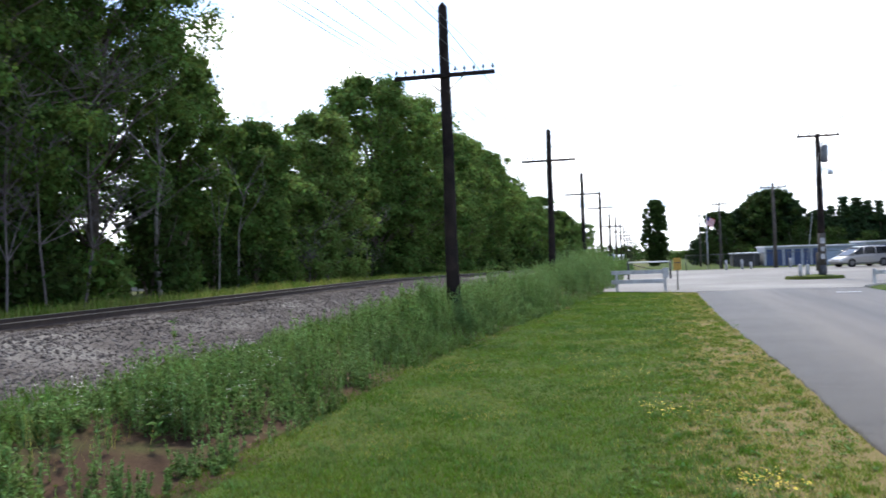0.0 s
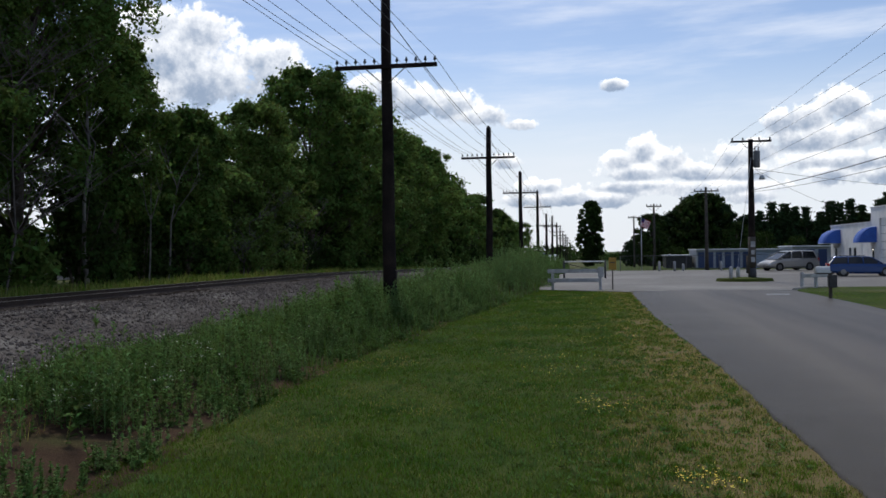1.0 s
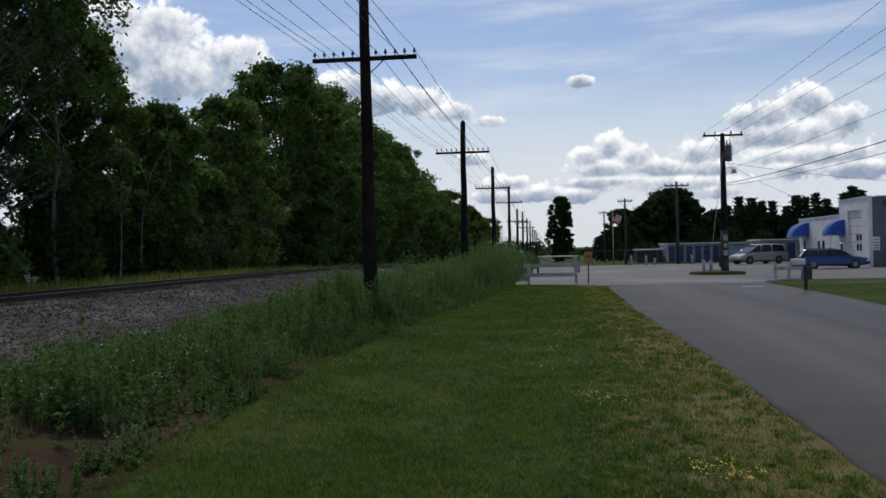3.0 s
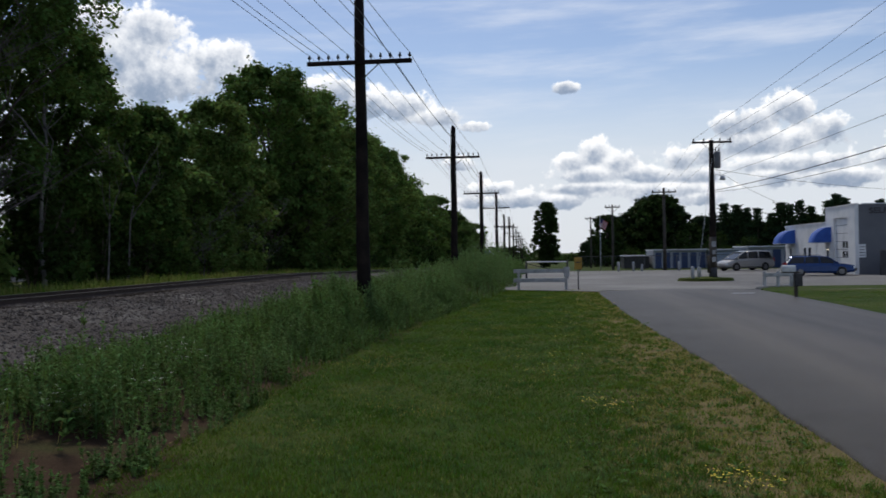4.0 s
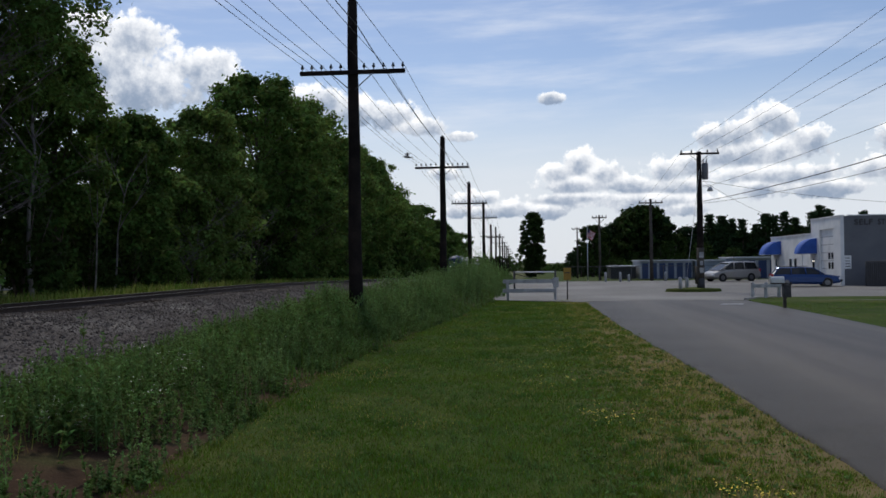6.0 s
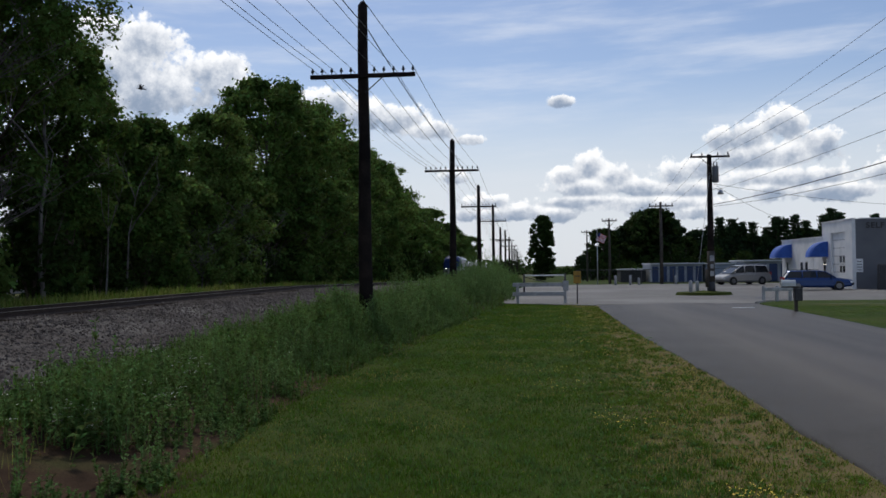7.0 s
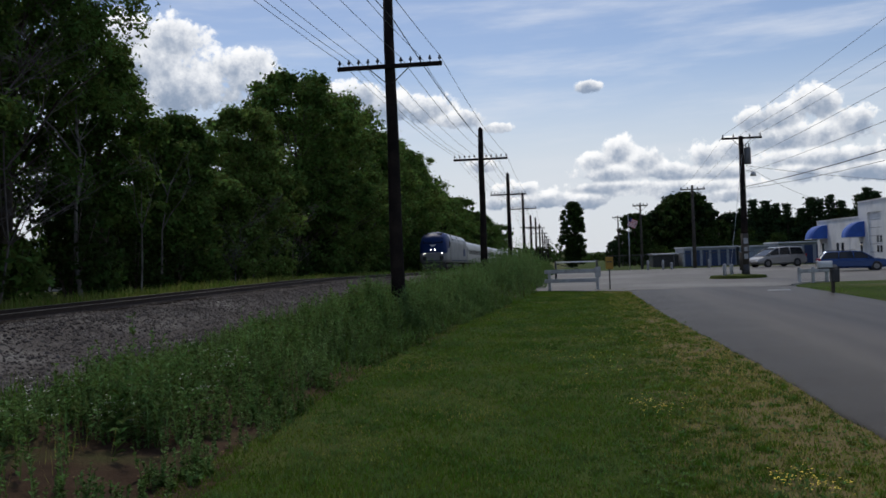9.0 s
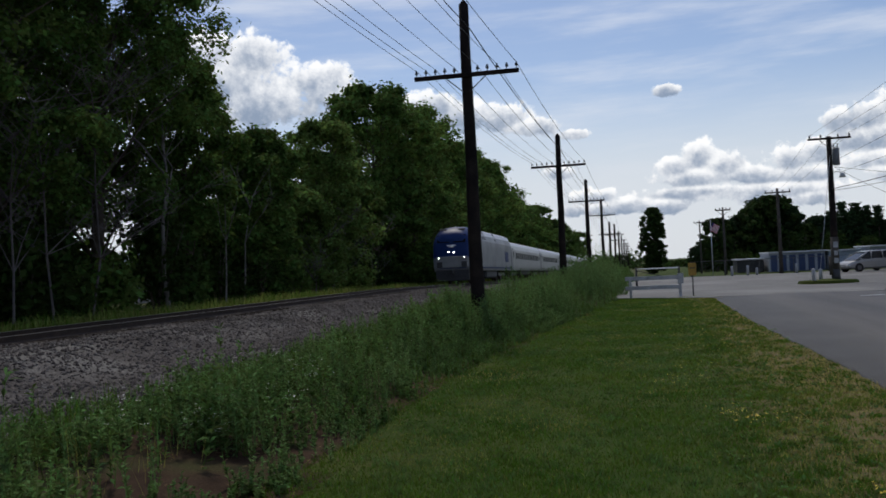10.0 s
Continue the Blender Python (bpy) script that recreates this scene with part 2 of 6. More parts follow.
RAIL_TOP = material("worn_rail_head", (0.42, 0.4, 0.38), (0.32, 0.3, 0.29), scale=4, rough=0.3, metal=0.9)
TIE = material("creosoted_wood", (0.03, 0.023, 0.019), (0.055, 0.042, 0.034), scale=5, rough=0.9, bump=0.5, random_by="object", spread=0.3)
POLE = material("dark_pole_wood", (0.010, 0.008, 0.008), (0.019, 0.015, 0.014), scale=2.5, rough=0.85, bump=0.7, fine=22, c=(0.03, 0.022, 0.019), big=1.2)
GREY_POLE = material("grey_pole_wood", (0.06, 0.053, 0.047), (0.09, 0.08, 0.07), scale=2.5, rough=0.9, bump=0.6, fine=24)
GLASS_INS = material("dark_insulator", (0.03, 0.035, 0.04), (0.05, 0.06, 0.065), rough=0.15)
WIRE = material("weathered_wire", (0.05, 0.055, 0.06), (0.08, 0.085, 0.09), rough=0.6, metal=0.4)
CABLE = material("black_cable", (0.02, 0.02, 0.022), (0.03, 0.03, 0.032), rough=0.7)
GALV = material("galvanised_steel", (0.42, 0.44, 0.46), (0.52, 0.54, 0.55), scale=5, rough=0.5, metal=0.6)
FENCE_STEEL = material("dull_fence_steel", (0.08, 0.082, 0.085), (0.12, 0.122, 0.125), scale=5, rough=0.7, metal=0.3)
DARK_STEEL = material("dark_steel", (0.03, 0.03, 0.034), (0.05, 0.05, 0.055), rough=0.6, metal=0.3)
WHITE_PAINT = material("white_paint", (0.72, 0.73, 0.74), (0.8, 0.8, 0.8), scale=1.5, rough=0.6, c=(0.64, 0.65, 0.66), big=0.8, fine=40, detail=0.12)
GREY_WALL = material("grey_painted_block", (0.125, 0.13, 0.145), (0.155, 0.16, 0.175), scale=0.8, rough=0.8, c=(0.11, 0.115, 0.13), big=0.4, fine=30, detail=0.15)
WEATHERED_WHITE = material("weathered_white_wood", (0.33, 0.335, 0.35), (0.42, 0.425, 0.44), scale=3, rough=0.75, fine=30, detail=0.25, c=(0.26, 0.265, 0.27), big=2.0)
BLUE_CANVAS = material("blue_canvas", (0.02, 0.08, 0.36), (0.03, 0.11, 0.45), scale=2, rough=0.7)
BLUE_DOOR = material("blue_metal_door", (0.018, 0.04, 0.12), (0.025, 0.055, 0.15), scale=1.2, rough=0.55, fine=20, detail=0.15)
SHED_WALL = material("pale_shed_metal", (0.30, 0.33, 0.38), (0.36, 0.39, 0.44), scale=1, rough=0.6, fine=20, detail=0.15)
PALE_BLUE = material("pale_blue_metal", (0.27, 0.33, 0.43), (0.32, 0.38, 0.48), scale=1, rough=0.5, fine=20, detail=0.12)
YELLOW_SIGN = material("faded_yellow_sign", (0.30, 0.17, 0.02), (0.36, 0.21, 0.03), scale=5, rough=0.6)
LETTER = material("dark_lettering", (0.03, 0.03, 0.035), (0.045, 0.045, 0.05), rough=0.6)
SILVER_CAR = material("silver_car_paint", (0.36, 0.35, 0.335), (0.38, 0.37, 0.355), rough=0.3, metal=0.6, detail=0.02)
BLUE_CAR = material("blue_car_paint", (0.018, 0.052, 0.17), (0.022, 0.06, 0.19), rough=0.25, metal=0.35, detail=0.02)
GLASS = material("tinted_glass", (0.012, 0.014, 0.016), (0.016, 0.018, 0.02), rough=0.06, detail=0.0)
TRAIN_GLASS = material("dark_train_glass", (0.01, 0.011, 0.013), (0.013, 0.014, 0.016), rough=0.5, detail=0.0)
TRAIN_GLASS.node_tree.nodes["Principled BSDF"].inputs["Specular IOR Level"].default_value = 0.05
RUBBER = material("tyre_rubber", (0.018, 0.018, 0.018), (0.03, 0.03, 0.03), rough=0.9)
ALLOY = material("alloy_wheel", (0.16, 0.16, 0.165), (0.2, 0.2, 0.205), rough=0.4, metal=0.8)
PLASTIC = material("black_plastic", (0.02, 0.02, 0.021), (0.03, 0.03, 0.031), rough=0.6)
LAMP_GLASS = material("clear_lamp_glass", (0.6, 0.62, 0.64), (0.7, 0.72, 0.74), rough=0.1)
RED_LAMP = material("red_lamp", (0.35, 0.02, 0.02), (0.4, 0.03, 0.03), rough=0.2)
LOCO_BLUE = material("locomotive_blue", (0.007, 0.024, 0.11), (0.009, 0.03, 0.13), scale=1.0, rough=0.5, detail=0.05)
LOCO_BLUE.node_tree.nodes["Principled BSDF"].inputs["Specular IOR Level"].default_value = 0.2
LOCO_GREY = material("locomotive_silver", (0.19, 0.194, 0.205), (0.235, 0.24, 0.25), scale=0.8, rough=0.45, metal=0.15, fine=20, detail=0.12, c=(0.15, 0.153, 0.16), big=0.5)
COACH_STEEL = material("fluted_stainless", (0.30, 0.303, 0.31), (0.37, 0.373, 0.38), scale=0.8, rough=0.38, metal=0.5, fine=20, detail=0.1)
HEADLIGHT = material("lit_headlight", (0.9, 0.88, 0.8), (0.9, 0.88, 0.8), emit=((1.0, 0.93, 0.8), 14.0))
FLAG_RED = material("flag_red", (0.45, 0.03, 0.04), (0.5, 0.04, 0.05), rough=0.8)
FLAG_WHITE = material("flag_white", (0.7, 0.7, 0.7), (0.76, 0.76, 0.76), rough=0.8)
FLAG_BLUE = material("flag_blue", (0.02, 0.03, 0.14), (0.03, 0.04, 0.17), rough=0.8)
CONCRETE = material("concrete_kerb", (0.26, 0.25, 0.235), (0.32, 0.31, 0.29), scale=3, rough=0.9, bump=0.3)
# pale roofs; on the train its tone carries the bright top light
ROOF_PALE_LIT = material("pale_lit_metal_roof", (0.5, 0.52, 0.55), (0.58, 0.6, 0.63), scale=1, rough=0.5)
FEATHER = material("dark_feather", (0.02, 0.02, 0.02), (0.035, 0.03, 0.03), rough=0.8)
CAN_GREY = material("dark_grey_can", (0.10, 0.105, 0.115), (0.13, 0.135, 0.145), scale=3, rough=0.5)
TIN = material("fawn_metal_siding", (0.36, 0.33, 0.31), (0.42, 0.39, 0.36), scale=2, rough=0.7)


# ---- mesh helpers ----
def part(name, bm, mat, parent=None, label="", smooth=False):
    me = bpy.data.meshes.new(name)
    bmesh.ops.recalc_face_normals(bm, faces=bm.faces)
    bm.to_mesh(me)
    bm.free()
    for one in (mat if isinstance(mat, (list, tuple)) else [mat]):
        me.materials.append(one)
    if smooth:
        for p in me.polygons:
            p.use_smooth = True
    ob = new(name, me)
    ob.parent = parent
    return tagged(ob, label)


def quads_mesh(name, verts, n_side, mats, index=None, parent=None):
    """A large mesh of separate n-gons from an (n, n_side, 3) array."""
    verts = np.asarray(verts, dtype=np.float32)
    n = len(verts)
    me = bpy.data.meshes.new(name)
    me.vertices.add(n * n_side)
    me.vertices.foreach_set("co", verts.reshape(-1))
    me.loops.add(n * n_side)
    me.loops.foreach_set("vertex_index", np.arange(n * n_side, dtype=np.int32))
    me.polygons.add(n)
    me.polygons.foreach_set("loop_start", np.arange(0, n * n_side, n_side, dtype=np.int32))
    me.polygons.foreach_set("loop_total", np.full(n, n_side, dtype=np.int32))
    if index is not None:
        me.polygons.foreach_set("material_index", np.asarray(index, dtype=np.int32))
    me.update(calc_edges=True)
    for one in mats:
        me.materials.append(one)
    ob = new(name, me)
    ob.parent = parent
    return ob


def box(bm, c, s, bevel=0.0, mat=0, turn=None):
    m = Matrix.Translation(c) @ (turn or Matrix()) @ Matrix.Diagonal((*s, 1))
    made = bmesh.ops.create_cube(bm, size=1.0, matrix=m)["verts"]
    faces = {f for v in made for f in v.link_faces}
    for f in faces:
        f.material_index = mat
    if bevel:
        edges = {e for v in made for e in v.link_edges}
        done = bmesh.ops.bevel(bm, geom=list(edges), offset=bevel, segments=1, affect="EDGES")
        for f in done["faces"]:
            f.material_index = mat


def tube(bm, points, radii, n=8, mat=0, cap=True):
    """A tapered tube along points."""
    rings = []
    pts = [Vector(p) for p in points]
    side = Vector((1, 0, 0))
    for i, p in enumerate(pts):
        d = (pts[min(i + 1, len(pts) - 1)] - pts[max(i - 1, 0)]).normalized()
        if abs(d.dot(side)) > 0.95:
            side = Vector((0, 1, 0)) if abs(d.y) < 0.9 else Vector((0, 0, 1))
        u = (side - d * side.dot(d)).normalized()
        w = d.cross(u)
        side = u
        rings.append([bm.verts.new(p + (u * math.cos(k * math.tau / n) + w * math.sin(k * math.tau / n)) * radii[i]) for k in range(n)])
    for a, b in zip(rings, rings[1:]):
        for k in range(n):
            f = bm.faces.new((a[k], a[(k + 1) % n], b[(k + 1) % n], b[k]))
            f.material_index = mat
            f.smooth = True
    if cap and n > 2:
        for r in (rings[0], rings[-1]):
            bm.faces.new(r).material_index = mat


def loft(bm, rings, mat=0, close=True, caps=True):
    """Skin over rings of equal length."""
    vs = [[bm.verts.new(p) for p in r] for r in rings]
    n = len(vs[0])
    for a, b in zip(vs, vs[1:]):
        for k in range(n if close else n - 1):
            bm.faces.new((a[k], a[(k + 1) % n], b[(k + 1) % n], b[k])).material_index = mat
    if caps:
        bm.faces.new(vs[0]).material_index = mat
        bm.faces.new(vs[-1]).material_index = mat


def smoothstep(v, a, b):
    t = np.clip((np.asarray(v, float) - a) / (b - a), 0, 1)
    return t * t * (3 - 2 * t)


# ---- the lie of the land ----
def track_x(y):
    return -14.1 - 0.0140 * np.maximum(0, np.asarray(y, float) - 45)


def track_z(y):
    y = np.asarray(y, float)
    return 1.0 - 0.0130 * np.maximum(0, np.minimum(y, 420) - 46)


def weed_edge(y):
    return np.interp(y, [-20, 5, 8, 13, 21, 30, 47, 60, 90], [-3.4, -3.5, -3.6, -3.8, -3.5, -2.85, -1.65, -1.6, -2.6])


def fall(x, y):
    """The land sinks slowly beyond the lot."""
    x, y = np.asarray(x, float), np.asarray(y, float)
    left = smoothstep(-x, -0.5, 3.0)
    start = 46 + (1 - left) * 46
    return -0.0130 * np.clip(np.minimum(y, 420) - start, 0, None)


def rough_noise(x, y, s):
    return np.sin(x * s * 1.7 + 1.3 * np.sin(y * s * 0.9)) * np.sin(y * s * 1.3 + 1.1 * np.sin(x * s * 1.1 + 2.0))


def ground_z(x, y):
    x, y = np.asarray(x, float), np.asarray(y, float)
    e = weed_edge(y)
    bank = 0.30 * smoothstep(e - x, 0.1, 2.2) + 0.28 * smoothstep(e - x, 0.2, 1.2) * (1 - smoothstep(e - x, 3.0, 5.0)) * smoothstep(y, 34, 46) * (1 - smoothstep(y, 62, 75))
    foot = track_x(y) + 4.6
    bed = smoothstep(foot - x, 0.0, 2.4) * 0.50 * smoothstep(x - track_x(y), -5.2, -2.6)
    back = 0.25 * smoothstep(track_x(y) - x, 2.5, 5.0)
    z = fall(x, y) + bank + bed + back
    z = z + 0.03 * rough_noise(x, y, 0.9) * smoothstep(e - x, 0.0, 1.0) + 0.012 * rough_noise(x, y, 0.5)
    return z


def axis_steps(spans):
    out = []
    for a, b, s in spans:
        out += list(np.arange(a, b, s))
    return np.array(out + [spans[-1][1]])


def make_ground():
    xs = axis_steps([(-3000, -200, 400), (-200, -40, 20), (-40, -20, 2), (-20, 6, 0.4), (6, 40, 2), (40, 200, 20), (200, 3000, 400)])
    ys = axis_steps([(-3000, -200, 400), (-200, -20, 20), (-20, 0, 2), (0, 60, 0.5), (60, 120, 3), (120, 460, 15), (460, 3000, 250)])
    gx, gy = np.meshgrid(xs, ys)
    gz = ground_z(gx, gy)
    verts = np.stack([gx, gy, gz], -1).reshape(-1, 3)
    nx, ny = len(xs), len(ys)
    idx = np.arange(nx * ny).reshape(ny, nx)
    faces = np.stack([idx[:-1, :-1], idx[:-1, 1:], idx[1:, 1:], idx[1:, :-1]], -1).reshape(-1, 4)
    me = bpy.data.meshes.new("ground")
    me.from_pydata(verts.tolist(), [], faces.tolist())
    cx, cy = gx[:-1, :-1] * 0.5 + gx[1:, 1:] * 0.5, gy[:-1, :-1] * 0.5 + gy[1:, 1:] * 0.5
    e = weed_edge(cy)
    k = np.where((cx < e + 0.15) & (cy < 66), 1, 0)
    k = np.where((cx < e + 0.15) & (cy >= 66), 3, k)
    k = np.where((cx < track_x(cy) + np.interp(cy, [5, 18, 32, 46], [7.2, 6.8, 5.4, 4.9])) & (cx > track_x(cy) - 3.4), 2, k)
    k = np.where(cx < track_x(cy) - 3.4, 3, k)
    me.polygons.foreach_set("material_index", k.reshape(-1).astype(np.int32))
    for p in me.polygons:
        p.use_smooth = True
    lawn = material("lawn_turf", (0.032, 0.058, 0.009), (0.05, 0.075, 0.014), scale=1.3, rough=0.95, bump=0.6, fine=45, detail=0.6, c=(0.07, 0.08, 0.02), big=0.35, coords="Position")
    soil = material("bank_soil", SOIL, (0.065, 0.04, 0.025), scale=2.2, rough=0.98, bump=0.8, fine=40, detail=0.6, c=(0.05, 0.055, 0.02), big=0.8, coords="Position")
    duff = material("woodland_floor", (0.07, 0.075, 0.03), (0.10, 0.10, 0.04), scale=1.0, rough=0.98, bump=0.6, fine=30, detail=0.6, c=(0.06, 0.08, 0.02), big=0.1, coords="Position")
    nt = lawn.node_tree
    bsdf = nt.nodes["Principled BSDF"]
    green = bsdf.inputs["Base Color"].links[0].from_socket
    geo = nt.nodes.new("ShaderNodeNewGeometry")
    sp = nt.nodes.new("ShaderNodeSeparateXYZ")
    nt.links.new(geo.outputs["Position"], sp.inputs[0])
    nz = nt.nodes.new("ShaderNodeTexNoise")
    nt.links.new(geo.outputs["Position"], nz.inputs["Vector"])
    nz.inputs["Scale"].default_value, nz.inputs["Detail"].default_value = 3.2, 9.0
    ad = nt.nodes.new("ShaderNodeMath")
    ad.operation = "MULTIPLY_ADD"
    nt.links.new(nz.outputs["Fac"], ad.inputs[0])
    ad.inputs[1].default_value = 3.4
    nt.links.new(sp.outputs[0], ad.inputs[2])
    mr = nt.nodes.new("ShaderNodeMapRange")
    nt.links.new(ad.outputs[0], mr.inputs[0])
    mr.inputs[1].default_value, mr.inputs[2].default_value = 2.5, 3.7
    lt = nt.nodes.new("ShaderNodeMath")
    lt.operation = "LESS_THAN"
    nt.links.new(sp.outputs[0], lt.inputs[0])
    lt.inputs[1].default_value = 7.0
    mu = nt.nodes.new("ShaderNodeMath")
    mu.operation = "MULTIPLY"
    nt.links.new(mr.outputs[0], mu.inputs[0])
    ly = nt.nodes.new("ShaderNodeMath")
    ly.operation = "LESS_THAN"
    nt.links.new(sp.outputs[1], ly.inputs[0])
    ly.inputs[1].default_value = 46.0
    both = nt.nodes.new("ShaderNodeMath")
    both.operation = "MULTIPLY"
    nt.links.new(lt.outputs[0], both.inputs[0])
    nt.links.new(ly.outputs[0], both.inputs[1])
    nt.links.new(both.outputs[0], mu.inputs[1])
    mx = nt.nodes.new("ShaderNodeMix")
    mx.data_type = "RGBA"
    nt.links.new(mu.outputs[0], mx.inputs[0])
    nt.links.new(green, mx.inputs[6])
    mx.inputs[7].default_value = (0.165, 0.13, 0.06, 1)
    nt.links.new(mx.outputs[2], bsdf.inputs["Base Color"])
    for one in (lawn, soil, BALLAST, duff):
        me.materials.append(one)
    tagged(new("ground", me), "mown lawn, weedy bank and railway bed reaching the horizon", "ground", kind="structure")


make_ground()


def road_edge(y):
    return np.interp(y, [-30, 5.4, 7.5, 10.9, 13.8, 17.7, 23.9, 44], [3.2, 3.19, 3.175, 3.14, 3.13, 3.02, 2.82, 2.7])


def make_paving():
    # the approach road, with a slightly uneven left edge
    ys = np.arange(-30, 42.6, 0.5)
    bm = bmesh.new()
    left, right = [], []
    for y in ys:
        jag = 0.018 * math.sin(y * 1.9) + 0.018 * math.sin(y * 4.7 + 1)
        base = float(road_edge(y))
        left.append((base + jag, y, 0.035))
        right.append((float(np.interp(y, [-30, 21, 30, 38, 42.5], [9.4, 9.9, 10.2, 10.3, 10.3])), y, 0.035))
    rows = [[bm.verts.new(p) for p in (Vector(a) - Vector((0.04, 0, 0.06)), a, (Vector(a) + Vector(b)) / 2 + Vector((0, 0, 0.06)), b, Vector(b) + Vector((0.04, 0, -0.06)))] for a, b in zip(left, right)]
    for a, b in zip(rows, rows[1:]):
        for k in range(4):
            bm.faces.new((a[k], a[k + 1], b[k + 1], b[k])).smooth = True
    tagged(part("road", bm, ASPHALT), "dark patched asphalt approach road with crumbling edge", "road", kind="structure")
    bm = bmesh.new()
    pts = [(-3.2, 46.3), (2.6, 42.3), (10.35, 42.3), (60, 41.0), (60, 87), (-1.0, 87), (-3.2, 60)]
    vs = [bm.verts.new((x, y, 0.03)) for x, y in pts]
    f = bm.faces.new(vs)
    ext = bmesh.ops.extrude_face_region(bm, geom=[f])
    bmesh.ops.translate(bm, vec=(0, 0, -0.3), verts=[v for v in ext["geom"] if isinstance(v, bmesh.types.BMVert)])
    tagged(part("parking_lot", bm, LOT), "sun-bleached grey asphalt parking lot", "parking lot", kind="structure")
    bm = bmesh.new()
    tube(bm, [(10.3, 42.6, 0.06), (11.3, 44.6, 0.06), (13.0, 45.6, 0.06)], [0.09] * 3, n=6)
    tagged(part("kerb", bm, CONCRETE), "pale concrete kerb between lawn and lot", "kerb", kind="structure")
    # lawn beside the lot lies a little above the paving
    bm = bmesh.new()
    pts = [(10.4, 42.4), (11.4, 44.4), (13.0, 45.4), (60, 45.8), (60, 40.6), (10.4, 40.6)]
    f = bm.faces.new([bm.verts.new((x, y, 0.07 if y > 41 else 0.0)) for x, y in pts])
    ext = bmesh.ops.extrude_face_region(bm, geom=[f])
    bmesh.ops.translate(bm, vec=(0, 0, -0.3), verts=[v for v in ext["geom"] if isinstance(v, bmesh.types.BMVert)])
    tagged(part("lawn_corner", bm, bpy.data.materials["lawn_turf"]), "mown lawn corner edged by a kerb", "lawn", kind="structure")
    # joint where road and lot meet
    bm = bmesh.new()
    box(bm, (6.5, 42.35, 0.05), (7.6, 0.09, 0.03))
    tagged(part("pavement_joint", bm, CONCRETE), "pale worn strip where road meets lot", "pavement", kind="structure")
    bm = bmesh.new()
    box(bm, (8.6, 37.5, 0.098), (0.9, 0.14, 0.012))
    tagged(part("road_marking", bm, WHITE_PAINT), "short worn white road marking", "road marking", kind="structure")


make_paving()


# ---- railway ----
def make_track():
    base = tagged(new("railway_track"), "single railway track on grey stone ballast with rusty rails", "railway track", kind="structure")
    ys = [-30, 0, 20, 46, 60, 80, 110, 150, 200, 260, 330, 420, 520, 620]
    for side in (-0.76, 0.76):
        bm = bmesh.new()
        prof = [(-0.07, 0), (0.07, 0), (0.07, 0.02), (0.012, 0.045), (0.012, 0.12), (0.036, 0.13), (0.036, 0.17), (-0.036, 0.17), (-0.036, 0.13), (-0.012, 0.12), (-0.012, 0.045), (-0.07, 0.02)]
        loft(bm, [[(float(track_x(y)) + side + a, y, float(track_z(y)) - 0.17 + b) for a, b in prof] for y in ys])
        rail = part("rail", bm, RUST, base, "rust-brown steel rail with a worn head")
        bm = bmesh.new()
        loft(bm, [[(float(track_x(y)) + side + a, y, float(track_z(y)) + b) for a, b in ((-0.028, -0.001), (0.028, -0.001), (0.028, 0.004), (-0.028, 0.004))] for y in ys])
        part("rail_head", bm, RAIL_TOP, rail, "polished running surface")
    bm = bmesh.new()
    box(bm, (0, 0, 0), (2.6, 0.22, 0.17), bevel=0.012)
    me = part("railway_tie", bm, TIE, base).data
    bpy.data.objects.remove(base.children[-1] if base.children[-1].data == me else bpy.data.objects["railway_tie"])
    rnd = random.Random(4)
    for i in range(150):
        y = 4 + i * 0.52
        ob = new("railway_tie", me)
        ob.parent = base
        ob.matrix_basis = pose(float(track_x(y)) + rnd.uniform(-0.04, 0.04), y, float(track_z(y)) - 0.25 + rnd.uniform(-0.01, 0.01), 0, 0, rnd.uniform(-1.2, 1.2))
    # shoulder of broken stone between and beside the ties
    rng = np.random.default_rng(7)
    n = 52000
    y = 6 + 52 * rng.random(n) ** 1.25
    off = rng.uniform(-2.6, np.interp(y, [5, 18, 32, 46], [7.0, 6.6, 5.2, 4.7]), n)
    x = track_x(y) + off
    z = ground_z(x, y)
    top = track_z(y) - 0.27
    z = np.maximum(z, np.minimum(top, z + 0.45 * (np.abs(off) < 1.9)))
    s = rng.uniform(0.016, 0.04, n) * (1 + 0.5 * rng.random(n))
    # octahedra, squashed and jittered
    dirs = np.array([(1, 0, 0), (0, 1, 0), (-1, 0, 0), (0, -1, 0), (0, 0, 1), (0, 0, -1)], float)
    v = dirs[None] * s[:, None, None] * rng.uniform(0.6, 1.2, (n, 6, 1))
    v += rng.normal(0, 0.22, (n, 6, 3)) * s[:, None, None]
    v += np.stack([x, y, z], -1)[:, None]
    tri = np.array([(0, 1, 4), (1, 2, 4), (2, 3, 4), (3, 0, 4), (1, 0, 5), (2, 1, 5), (3, 2, 5), (0, 3, 5)])
    faces = (tri[None] + (np.arange(n) * 6)[:, None, None]).reshape(-1, 3)
    me = bpy.data.meshes.new("ballast_stones")
    me.vertices.add(n * 6)
    me.vertices.foreach_set("co", v.reshape(-1).astype(np.float32))
    me.loops.add(len(faces) * 3)
    me.loops.foreach_set("vertex_index", faces.reshape(-1).astype(np.int32))
    me.polygons.add(len(faces))
    me.polygons.foreach_set("loop_start", np.arange(0, len(faces) * 3, 3, dtype=np.int32))
    me.polygons.foreach_set("loop_total", np.full(len(faces), 3, dtype=np.int32))
    me.update(calc_edges=True)
    me.materials.append(STONE)
    tagged(new("ballast_stones", me), "loose grey and buff crushed stone of the track shoulder", "gravel", kind="stuff")
    # bed between the shoulders
    bm = bmesh.new()
